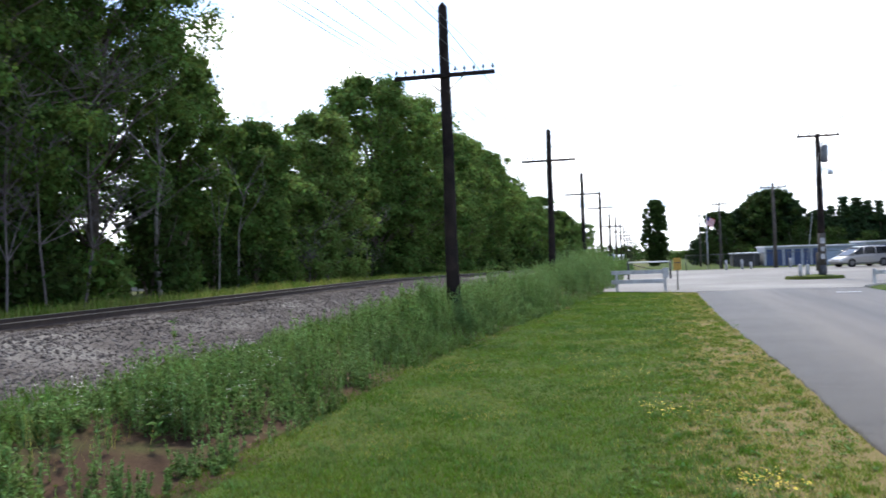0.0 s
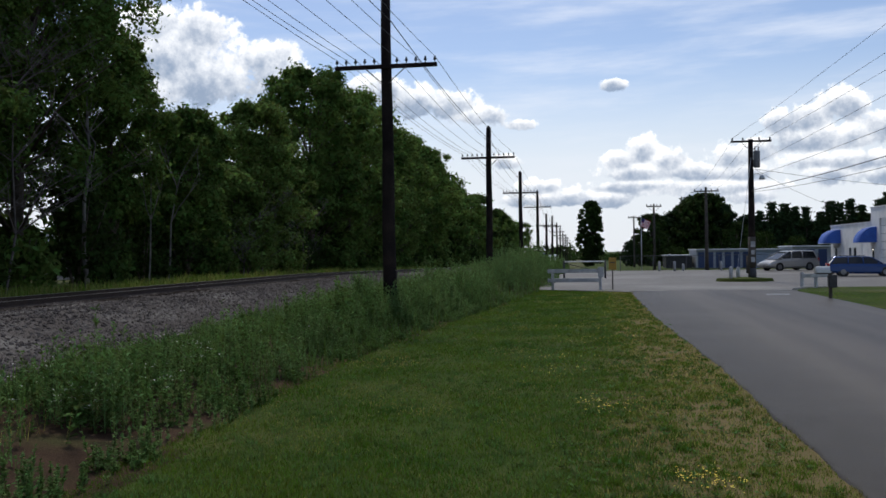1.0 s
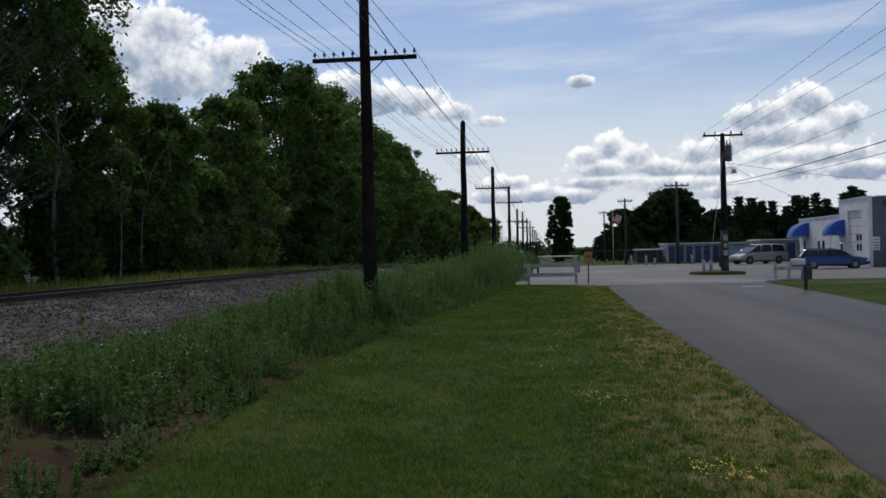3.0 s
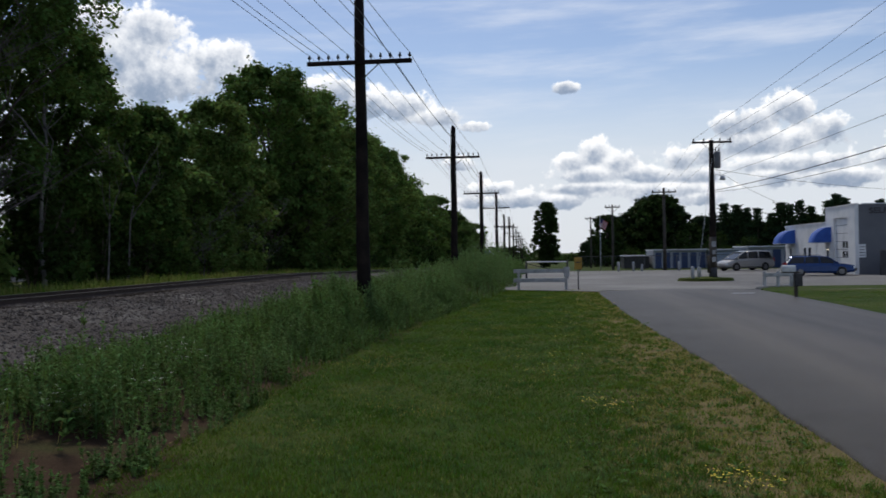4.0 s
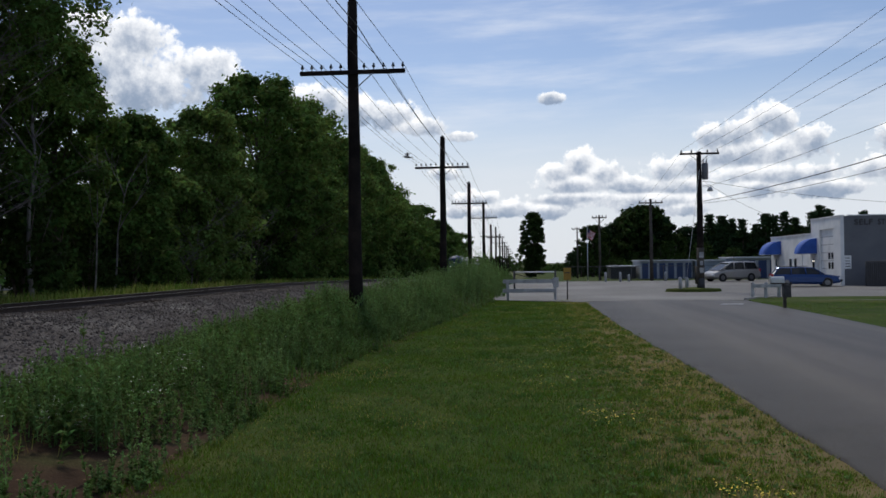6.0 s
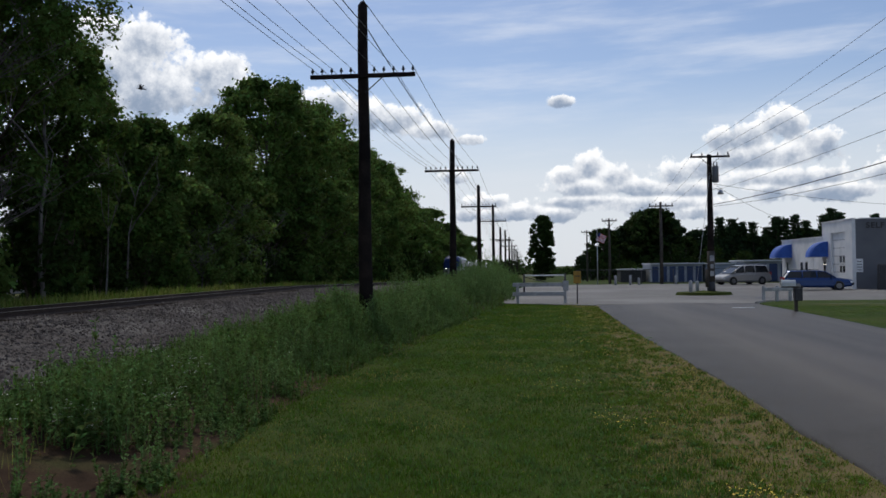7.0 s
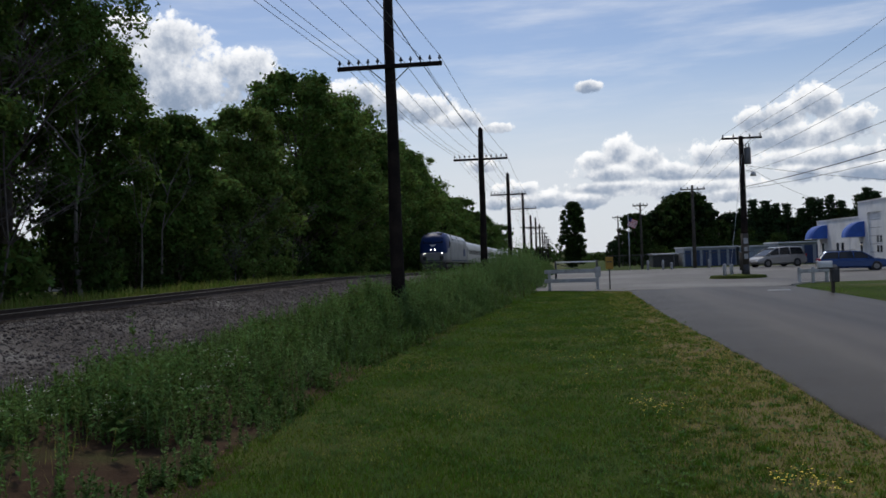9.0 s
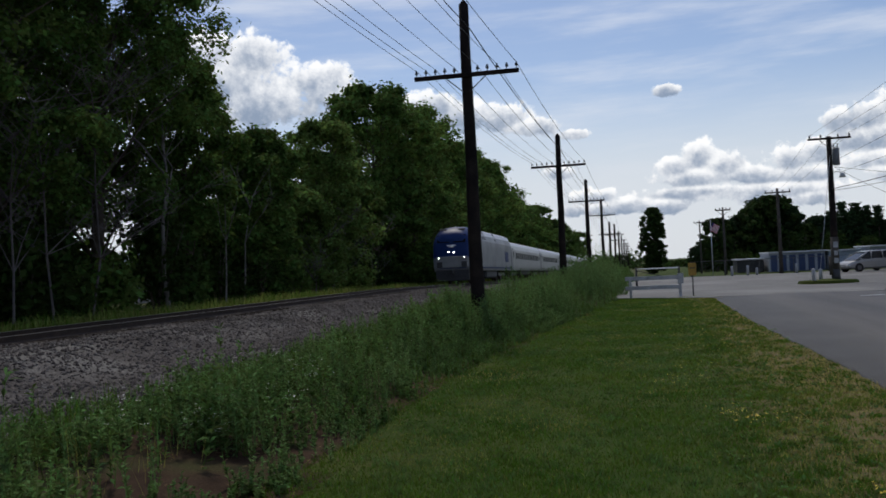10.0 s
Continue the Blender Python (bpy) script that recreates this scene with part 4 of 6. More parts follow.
for x, y, h, r, s in ((-19.4, 31.6, 7.5, 0.12, 14), (-20.2, 40.2, 6.5, 0.06, 15), (-20.0, 37.8, 6.5, 0.05, 17)):
    tagged(plant_at(dead_tree(h, s, 0.45, r, 2, 4, PALE_BARK, 2), x, y), "pale-barked bare tree trunk with a few forked limbs", "tree", "dead trees beside the railway")


def pine(h, r, seed):
    rnd, rng = random.Random(seed), np.random.default_rng(seed)
    root = new("pine_tree")
    bm = bmesh.new()
    tube(bm, [(0, 0, -0.2), (0.1, 0, h * 0.5), (0, 0, h * 0.97)], [0.22, 0.15, 0.03], n=7)
    part("trunk", bm, BARK, root)
    cen = []
    tiers = int(h * 1.5)
    for k in range(tiers):
        f = 0.12 + 0.88 * k / tiers
        for j in range(5):
            a = rnd.uniform(0, math.tau)
            ln = r * (1.04 - f) ** 1.1 * rnd.uniform(0.45, 1.15)
            if f > 0.35 and rnd.random() < 0.14:
                continue
            t = rng.random((46, 1)) ** 0.7
            d = rng.normal(size=(46, 3)) * np.array([0.26, 0.26, 0.12])
            cen.append(np.array([0, 0, h * f]) + t * np.array([math.cos(a) * ln, math.sin(a) * ln, ln * 0.22]) + d)
    cen = np.concatenate(cen)
    quads_mesh("needles", leaf_quads(cen, rng.uniform(0.15, 0.32, len(cen)), rng), 4, [NEEDLE], parent=root)
    return root


FAR_TEXT = "dark distant deciduous tree behind the storage yard"
far_a = tagged(broad_tree("tree", 10.5, 4.2, 51, base_h=0.04, clumps=190, leaves=48, leaf=0.28, puff=0.75, leaf_mat=LEAF_DARK_SHADED), FAR_TEXT, "tree", "trees behind the yard")
far_b = tagged(broad_tree("tree", 9.5, 3.6, 52, base_h=0.04, clumps=190, leaves=48, leaf=0.28, puff=0.75, leaf_mat=NEEDLE), FAR_TEXT, "tree", "trees behind the yard")
plant_at(far_a, 21.0, 170, 0, 1.25)
plant_at(far_b, 16.5, 171, 0, 1.08)
for x, y, s, k in ((11.5, 168, 0.92, 0), (14.0, 172, 0.95, 1), (18.6, 169, 1.05, 0), (23.6, 172, 1.1, 1), (26.5, 168, 0.85, 0), (29.0, 171, 1.0, 1), (8.6, 160, 0.62, 0), (7.0, 157, 0.5, 1),
                   (31.5, 174, 0.82, 0), (34.0, 175, 0.85, 1), (37.0, 175, 0.8, 0), (40.5, 176, 0.75, 1), (50.0, 176, 0.8, 0), (53.5, 175, 0.85, 1), (20.0, 176, 1.25, 1), (24.0, 178, 1.05, 0), (43.0, 175, 0.75, 0), (12.8, 176, 0.9, 0), (46.5, 176, 0.75, 1), (57.5, 176, 0.7, 0), (62, 174, 0.7, 1), (67, 172, 1.0, 0), (73, 172, 1.0, 1), (28, 176, 0.95, 1), (32.5, 171, 0.88, 1), (35.5, 172, 0.85, 0), (38.5, 173, 0.86, 1), (41.5, 172, 0.8, 0), (44.5, 173, 0.84, 1), (48, 172, 0.82, 0), (55, 172, 0.8, 1)):
    clone((far_a, far_b)[k], x, y, rnd.uniform(0, 360), s * rnd.uniform(0.84, 1.12))
pine_a = tagged(plant_at(pine(10.6, 3.5, 71), 38.8, 170), "dark pine tree behind the storage yard", "pine tree", "pines behind the yard")
pine_b = tagged(plant_at(pine(9.6, 3.7, 72), 40.8, 168), "dark pine tree behind the storage yard", "pine tree", "pines behind the yard")
for x, s in ((31.0, 0.95), (33.0, 1.1), (35.0, 1.18), (36.6, 1.0), (42.5, 1.2), (44.2, 1.05), (46.2, 1.12), (48.5, 1.02), (50.5, 1.1), (52.4, 1.22), (54.8, 1.3), (56.5, 1.15), (59.5, 1.1), (64.5, 1.1)):
    clone(rnd.choice((pine_a, pine_b)), x, 170 + rnd.uniform(-3, 3), rnd.uniform(0, 360), s)
lone = broad_tree("tree", 14.2, 3.0, 81, base_h=0.0, clumps=300, leaves=110, leaf=0.22, leaf_mat=LEAF_DARK_SHADED, full=0.6, puff=0.9)
for k in range(34):
    clone(bushes[k % 3], 9 + k * 1.9, 163 + rnd.uniform(-2, 2), rnd.uniform(0, 360), rnd.uniform(0.9, 1.35))
tagged(plant_at(lone, 0.3, 200, 20), "lone narrow dark deciduous tree in open ground", "tree")


def far_woods():
    rng = np.random.default_rng(91)
    cen = []
    for k in range(520):
        az = rng.uniform(-45, 40)
        d = rng.uniform(520, 760)
        w = 8 + 5 * math.sin(az * 0.9) + 3 * math.sin(az * 2.3)
        c = np.array([-math.sin(radians(az)) * d, math.cos(radians(az)) * d, -4.9])
        q = rng.normal(size=(70, 3)) * np.array([4.5, 4.5, 0.0])
        q[:, 2] = rng.uniform(0, max(4, w), 70) * (1 - 0.3 * rng.random(70))
        cen.append(c + q)
    cen = np.concatenate(cen)
    ob = quads_mesh("far_woods", leaf_quads(cen, rng.uniform(0.8, 1.9, len(cen)), rng), 4, [LEAF_DARK_SHADED])
    tagged(ob, "distant low line of woodland on the horizon", "woods", kind="stuff")


far_woods()


# ---- the storage building ----
def make_building():
    root = new("storage_building")
    X, Y0, Y1, Y2 = 22.05, 65.0, 71.9, 84.0

    def slab(name, c, s, mat, parent=root, label="", bevel=0.0):
        bm = bmesh.new()
        box(bm, c, s, bevel=bevel)
        return part(name, bm, mat, parent, label)

    # tall front: wall pieces round the high door
    slab("wall", (X + 0.12, (Y0 + 66.6) / 2, 2.5), (0.24, 1.6, 5.0), WHITE_PAINT)
    slab("wall", (X + 0.12, (69.8 + Y1) / 2, 2.5), (0.24, Y1 - 69.8, 5.0), WHITE_PAINT)
    slab("wall", (X + 0.12, 68.2, 4.58), (0.24, 3.2, 0.84), WHITE_PAINT)
    door = slab("garage_door", (X + 0.17, 68.2, 2.08), (0.06, 3.2, 4.16), WHITE_PAINT, label="tall white sectional door with four small panes")
    for k in range(1, 7):
        slab("door_groove", (X + 0.138, 68.2, k * 0.6), (0.008, 3.16, 0.03), GREY_WALL, door)
    for dy in (-0.35, 0.35):
        for dz in (1.45, 2.15):
            slab("pane", (X + 0.132, 67.6 + dy, dz), (0.012, 0.46, 0.46), GLASS, door)
    slab("side_wall", (X + 9.0, Y0 + 0.12, 2.5), (17.5, 0.24, 5.0), GREY_WALL, label="grey painted side wall with black lettering")
    slab("back_wall", (X + 17.9, 74.0, 2.4), (0.24, 18, 4.8), GREY_WALL)
    slab("end_wall", (X + 9.0, Y2 - 0.12, 1.9), (17.6, 0.24, 3.8), GREY_WALL)
    slab("step_wall", (X + 9.0, Y1 - 0.12, 2.5), (17.4, 0.2, 5.0), WHITE_PAINT)
    slab("roof", (X + 9.0, (Y0 + Y1) / 2, 4.88), (17.6, Y1 - Y0 - 0.3, 0.16), ROOF_PALE_LIT)
    slab("coping", (X + 0.1, (Y0 + Y1) / 2, 5.04), (0.34, Y1 - Y0 + 0.1, 0.08), WHITE_PAINT)
    slab("gravel_stop", (X + 9.2, Y0 + 0.1, 5.04), (17.4, 0.34, 0.08), ROOF_PALE_LIT)
    # courses of painted block on the lit corner
    for k in range(1, 24):
        slab("block_course", (X - 0.004, 65.8, 0.21 * k), (0.012, 1.56, 0.175), WHITE_PAINT)
    # low wing
    slab("wall", (X + 0.12, (Y1 + Y2) / 2, 1.95), (0.24, Y2 - Y1, 3.9), WHITE_PAINT)
    slab("coping", (X + 0.1, (Y1 + Y2) / 2, 3.94), (0.34, Y2 - Y1, 0.08), WHITE_PAINT)
    slab("roof", (X + 9.0, (Y1 + Y2) / 2, 3.8), (17.6, Y2 - Y1, 0.14), ROOF_PALE_LIT)
    for y, w, z0, z1 in ((82.0, 1.0, 0.05, 2.3), (71.2, 1.0, 0.05, 2.3)):
        d = slab("door", (X - 0.02, y, (z0 + z1) / 2), (0.06, w, z1 - z0), WHITE_PAINT, label="white entrance door under the awning")
        slab("pane", (X - 0.056, y, 1.5), (0.012, 0.5, 0.9), GLASS, d)
    for y in (76.2, 77.6):
        w = slab("window", (X - 0.012, y, 1.55), (0.05, 0.8, 1.0), WHITE_PAINT, label="small white-framed window")
        slab("pane", (X - 0.042, y, 1.55), (0.012, 0.62, 0.82), GLASS, w)
    slab("panel_door", (X - 0.012, 75.2, 1.5), (0.05, 1.9, 2.9), WHITE_PAINT)
    # domed awnings
    for y, w in ((82.0, 2.7), (71.3, 1.7)):
        bm = bmesh.new()
        arc = [(X - 1.25 * math.sin(a), 2.35 + 1.2 * math.cos(a)) for a in [radians(9 * k) for k in range(11)]]
        rows = [[bm.verts.new((px, y + s * w / 2, pz)) for px, pz in arc] for s in (-1, 1)]
        for k in range(10):
            bm.faces.new((rows[0][k], rows[0][k + 1], rows[1][k + 1], rows[1][k])).smooth = True
        for s, r in zip((-1, 1), rows):
            bm.faces.new(r + [bm.verts.new((X, y + s * w / 2, 2.35))])
        aw = part("awning", bm, BLUE_CANVAS, root, "bright blue domed canvas awning")
        bm = bmesh.new()
        tube(bm, [(X, y - w / 2, 2.35), (X - 1.27, y - w / 2, 2.35), (X - 1.27, y + w / 2, 2.35), (X, y + w / 2, 2.35)], [0.025] * 4, n=5)
        part("awning_frame", bm, GALV, aw)
    # lettering
    for word, off, wide_to in (("SELF", 0.0, 1.26), ("STORAGE", 1.62, 2.13)):
        cu = bpy.data.curves.new("lettering", "FONT")
        cu.body, cu.size, cu.extrude, cu.align_x = word, 0.56, 0.02, "LEFT"
        cu.offset, cu.space_character = 0.014, 1.12
        tmp = new("lettering", cu)
        me = bpy.data.meshes.new_from_object(tmp.evaluated_get(bpy.context.evaluated_depsgraph_get()))
        bpy.data.objects.remove(tmp)
        me.materials.append(LETTER)
        wide = max(v.co.x for v in me.vertices)
        ob = new("lettering", me)
        ob.parent = root
        ob.matrix_basis = pose(X + 0.95 + off, Y0 - 0.02, 4.36, 90) @ Matrix.Diagonal((wide_to / wide, 1, 1, 1))
        tagged(ob, "black " + word + " lettering on the wall")
    s = slab("notice_board", (X + 0.45, Y0 - 0.03, 1.7), (0.5, 0.04, 0.95), WHITE_PAINT, label="white notice board on the wall")
    for k in range(4):
        slab("notice_bar", (X + 0.45, Y0 - 0.055, 1.38 + 0.2 * k), (0.34, 0.008, 0.05), LETTER, s)
    tagged(root, "white and grey block self-storage building with blue awnings", "building")


make_building()


def storage_row(x0, x1, y, h, depth, mat, doors, label, roof=ROOF_PALE_LIT):
    root = new("storage_shed")
    root.matrix_basis = pose((x0 + x1) / 2, y, 0)
    w = x1 - x0
    bm = bmesh.new()
    box(bm, (0, depth / 2, h / 2), (w, depth, h), bevel=0.02)
    part("wall", bm, mat, root)
    bm = bmesh.new()
    box(bm, (0, depth / 2 - 0.1, h + 0.06), (w + 0.2, depth + 0.5, 0.14), bevel=0.02)
    part("roof", bm, roof, root, "pale metal roof edge")
    for k in range(doors):
        dx = -w / 2 + w * (k + 0.5) / doors
        bm = bmesh.new()
        box(bm, (dx, -0.02, h * 0.45), (w / doors * 0.7, 0.07, h * 0.86))
        part("roll_door", bm, BLUE_DOOR, root, "blue roll-up door")
    return tagged(root, label, "storage shed", "storage sheds behind the fence")


storage_row(11.6, 17.0, 96.0, 1.9, 8, SHED_WALL, 6, "low grey storage shed with blue roll-up doors")
storage_row(8.6, 11.3, 98.0, 1.3, 5, DARK_STEEL, 0, "low dark metal storage shed")
storage_row(17.2, 20.1, 95.0, 1.85, 6, PALE_BLUE, 0, "plain pale blue metal storage container")
storage_row(20.6, 32.0, 93.0, 2.1, 7, SHED_WALL, 10, "low storage shed with blue doors behind the van")


def chain_fence(x0, y0, x1, y1, h, step, mat, label, slats=0):
    root = new("chain_link_fence")
    a, b = Vector((x0, y0, 0)), Vector((x1, y1, 0))
    n = max(1, round((b - a).length / step))
    for k in range(n + 1):
        p = a.lerp(b, k / n)
        bm = bmesh.new()
        tube(bm, [p + Vector((0, 0, -0.1)), p + Vector((0, 0, h))], [0.035, 0.035], n=6)
        part("post", bm, mat, root)
    bm = bmesh.new()
    tube(bm, [a + Vector((0, 0, h)), b + Vector((0, 0, h))], [0.03, 0.03], n=6)
    part("top_rail", bm, mat, root)
    d = (b - a).normalized()
    bm = bmesh.new()
    length, pitch = (b - a).length, 0.34 if not slats else 0.12
    if slats:
        k = 0.06
        while k < length:
            c = a + d * k + Vector((0, 0, h / 2))
            box(bm, c, (0.113, 0.02, h - 0.1), turn=Matrix.Rotation(math.atan2(d.y, d.x), 4, "Z"))
            k += pitch
    else:
        k = -h
        while k < length:
            for s in (1, -1):
                lo, hi = (k, k + h) if s > 0 else (k + h, k)
                t0, t1 = max(0, min(length, lo)), max(0, min(length, hi))
                z0, z1 = abs(t0 - lo), h - abs(t1 - hi)
                tube(bm, [a + d * t0 + Vector((0, 0, z0)), a + d * t1 + Vector((0, 0, z1))], [0.006, 0.006], n=3, cap=False)
            k += pitch
    part("wire_mesh", bm, mat, root, "dark slatted mesh" if slats else "")
    return tagged(root, label, "fence", "fences round the yard")


chain_fence(3.4, 85.6, 22.0, 88.6, 1.45, 3.0, FENCE_STEEL, "dull grey chain-link fence along the back of the lot")
chain_fence(22.9, 62.6, 27.0, 61.4, 1.75, 2.4, DARK_STEEL, "dark slatted chain-link fence beside the storage building", slats=1)
chain_fence(27.3, 61.2, 34.0, 60.0, 1.85, 2.2, DARK_STEEL, "black gate section of the slatted yard fence", slats=1)


# ---- small yard things ----
def rail_barrier():
    root = new("board_barrier")
    root.matrix_basis = pose(0.05, 44.9, 0.0)
    for dx in (-1.22, 1.22):
        bm = bmesh.new()
        box(bm, (dx, 0.08, 0.5), (0.14, 0.14, 1.2), bevel=0.012)
        part("post", bm, WEATHERED_WHITE, root)
    for z in (1.0, 0.52):
        bm = bmesh.new()
        box(bm, (-0.1, -0.02, z), (2.75, 0.05, 0.2), bevel=0.01)
        part("board", bm, WEATHERED_WHITE, root)
    bm = bmesh.new()
    box(bm, (1.25, -0.08, 0.93), (0.3, 0.06, 0.52), bevel=0.01)
    part("end_plate", bm, WEATHERED_WHITE, root, "broad white end plate")
    tagged(root, "weathered white two-board barrier at the lawn's end", "barrier")


def marker_sign():
    root = new("marker_sign")
    root.matrix_basis = pose(1.9, 45.0, 0.0)
    bm = bmesh.new()
    tube(bm, [(0, 0, -0.1), (0, 0, 1.55)], [0.035, 0.03], n=6)
    part("post", bm, DARK_STEEL, root)
    bm = bmesh.new()
    box(bm, (0, -0.05, 1.36), (0.38, 0.03, 0.62), bevel=0.01)
    part("panel", bm, YELLOW_SIGN, root, "faded yellow panel")
    for z in (1.42,):
        bm = bmesh.new()
        box(bm, (0, -0.069, z), (0.26, 0.006, 0.05))
        part("text_bar", bm, LETTER, root)
    tagged(root, "faded yellow marker sign on a thin dark post", "sign")


def pipe_gate():
    root = new("pipe_gate")
    root.matrix_basis = pose(0.4, 64.0, 0.0)
    for dx in (-1.6, 1.35):
        bm = bmesh.new()
        tube(bm, [(dx, 0, -0.8), (dx, 0, 1.35)], [0.07, 0.07], n=8)
        part("post", bm, DARK_STEEL, root)
    bm = bmesh.new()
    tube(bm, [(-1.6, 0, 1.25), (1.35, 0, 1.25)], [0.045, 0.045], n=8)
    part("bar", bm, WHITE_PAINT, root, "white pipe bar")
    bm = bmesh.new()
    tube(bm, [(-1.6, 0, 1.15), (1.35, 0, 0.4)], [0.03, 0.03], n=6)
    part("brace", bm, DARK_STEEL, root)
    tagged(root, "closed white pipe gate between dark posts", "gate")


def bollard(x, y, h):
    bm = bmesh.new()
    tube(bm, [(0, 0, -0.1), (0, 0, h - 0.06), (0, 0, h - 0.02), (0, 0, h)], [0.11, 0.11, 0.09, 0.03], n=10)
    ob = part("bollard", bm, WEATHERED_WHITE)
    ob.matrix_basis = pose(x, y, 0)
    tagged(ob, "short white painted bollard post on the lot", "bollard", "white bollards on the lot")


def island():
    bm = bmesh.new()
    n = 24
    rim = [(10.1 + 1.75 * math.cos(k * math.tau / n), 55.7 + 1.5 * math.sin(k * math.tau / n)) for k in range(n)]
    low = [bm.verts.new((x, y, 0.0)) for x, y in rim]
    top = [bm.verts.new((10.1 + (x - 10.1) * 0.94, 55.7 + (y - 55.7) * 0.94, 0.2)) for x, y in rim]
    for k in range(n):
        bm.faces.new((low[k], low[(k + 1) % n], top[(k + 1) % n], top[k]))
    mid = bm.verts.new((10.1, 55.7, 0.3))
    for k in range(n):
        bm.faces.new((top[k], top[(k + 1) % n], mid))
    tagged(part("grass_island", bm, [bpy.data.materials["lawn_turf"], CONCRETE]), "round grassed island in the lot", "traffic island", kind="structure")


def mailbox():
    root = new("mailbox")
    root.matrix_basis = pose(10.15, 35.2, 0.0)
    bm = bmesh.new()
    box(bm, (0, 0, 0.5), (0.12, 0.12, 1.05), bevel=0.01)
    part("post", bm, GREY_POLE, root)
    for dx, w in ((-0.22, 0.26),):
        bm = bmesh.new()
        prof = [(math.cos(a) * w / 2, 0.12 + math.sin(a) * w / 2) for a in [math.pi * k / 8 for k in range(9)]] + [(-w / 2, 0), (w / 2, 0)]
        loft(bm, [[(dx * 1.3 + yy, px, 1.05 + pz) for px, pz in prof] for yy in (-0.26, 0.26)])
        box_part = part("box", bm, GALV, root, "grey metal mailbox body")
        bm = bmesh.new()
        box(bm, (dx * 1.3 - 0.27, 0, 1.13), (0.02, w * 0.9, 0.2), bevel=0.004)
        part("door", bm, DARK_STEEL if dx > 0 else GALV, box_part)
    bm = bmesh.new()
    box(bm, (-0.2, 0, 1.02), (0.66, 0.26, 0.05), bevel=0.008)
    part("shelf", bm, GREY_POLE, root)
    bm = bmesh.new()
    box(bm, (0.05, -0.1, 0.72), (0.3, 0.3, 0.5), bevel=0.02)
    part("parcel_box", bm, DARK_STEEL, root, "dark newspaper box under the shelf")
    tagged(root, "grey roadside mailbox on a wooden post with a paper box", "mailbox")


def low_fence():
    root = new("low_board_fence")
    root.matrix_basis = pose(11.7, 44.4, 0.07, 0, 0, 20)
    for dx in (-0.75, 0.0, 0.75):
        bm = bmesh.new()
        box(bm, (dx, 0, 0.36), (0.13, 0.13, 0.85), bevel=0.012)
        part("post", bm, WEATHERED_WHITE, root)
    bm = bmesh.new()
    box(bm, (0, -0.09, 0.6), (1.7, 0.04, 0.18), bevel=0.01)
    part("board", bm, WEATHERED_WHITE, root)
    tagged(root, "low white board fence at the lawn corner", "fence")


def hydrant():
    root = new("fire_hydrant")
    root.matrix_basis = pose(17.2, 41.0, 0.05)
    bm = bmesh.new()
    tube(bm, [(0, 0, -0.05), (0, 0, 0.04), (0, 0, 0.05), (0, 0, 0.36)], [0.15, 0.15, 0.10, 0.10], n=12)
    part("barrel", bm, RUST, root)
    bm = bmesh.new()
    tube(bm, [(0, 0, 0.36), (0, 0, 0.38), (0, 0, 0.46), (0, 0, 0.53), (0, 0, 0.58)], [0.14, 0.14, 0.12, 0.06, 0.03], n=12)
    part("bonnet", bm, WHITE_PAINT, root, "white domed bonnet")
    for s in (-1, 1):
        bm = bmesh.new()
        tube(bm, [(s * 0.09, 0, 0.29), (s * 0.18, 0, 0.29)], [0.055, 0.065], n=8)
        part("outlet", bm, WHITE_PAINT, root)
    tagged(root, "dull rust-brown fire hydrant with white bonnet and outlets", "fire hydrant")


def flagpole():
    root = new("flagpole")
    root.matrix_basis = pose(5.5, 87.5, 0.0)
    bm = bmesh.new()
    tube(bm, [(0, 0, -0.1), (0, 0, 2.5), (0, 0, 5.25)], [0.05, 0.04, 0.028], n=8)
    part("mast", bm, GALV, root, "thin grey metal mast")
    bm = bmesh.new()
    bmesh.ops.create_icosphere(bm, subdivisions=2, radius=0.06, matrix=Matrix.Translation((0, 0, 5.3)))
    part("finial", bm, GALV, root)
    flag = new("flag")
    flag.parent = root
    flag.matrix_basis = pose(0.03, 0, 4.72)
    tagged(flag, "red and white striped flag with a blue corner")
    panels = []
    for k in range(4):
        bm = bmesh.new()
        w, h = 0.22, 0.8
        for r in range(13):
            z0, z1 = h / 2 - r * h / 13, h / 2 - (r + 1) * h / 13
            vs = [bm.verts.new(p) for p in ((0, -0.006, z0), (w, -0.006, z0), (w, -0.006, z1), (0, -0.006, z1), (0, 0.006, z0), (w, 0.006, z0), (w, 0.006, z1), (0, 0.006, z1))]
            for q in ((0, 1, 2, 3), (7, 6, 5, 4), (0, 4, 5, 1), (3, 2, 6, 7)):
                bm.faces.new([vs[i] for i in q]).material_index = 2 if (k < 1 and r < 6) else r % 2
        p = part("flag_panel", bm, [FLAG_RED, FLAG_WHITE, FLAG_BLUE], flag)
        panels.append(p)
    tagged(root, "grey flagpole flying a striped flag behind the fence", "flagpole")
    return panels


rail_barrier()
marker_sign()
pipe_gate()
for x, y, h in ((6.9, 83.6, 0.95), (8.3, 84.0, 0.95), (9.1, 84.2, 0.7), (9.2, 55.0, 0.95), (9.75, 55.9, 0.9), (12.6, 85.0, 0.9)):
    bollard(x, y, h)
island()
mailbox()
low_fence()
hydrant()
FLAG = flagpole()


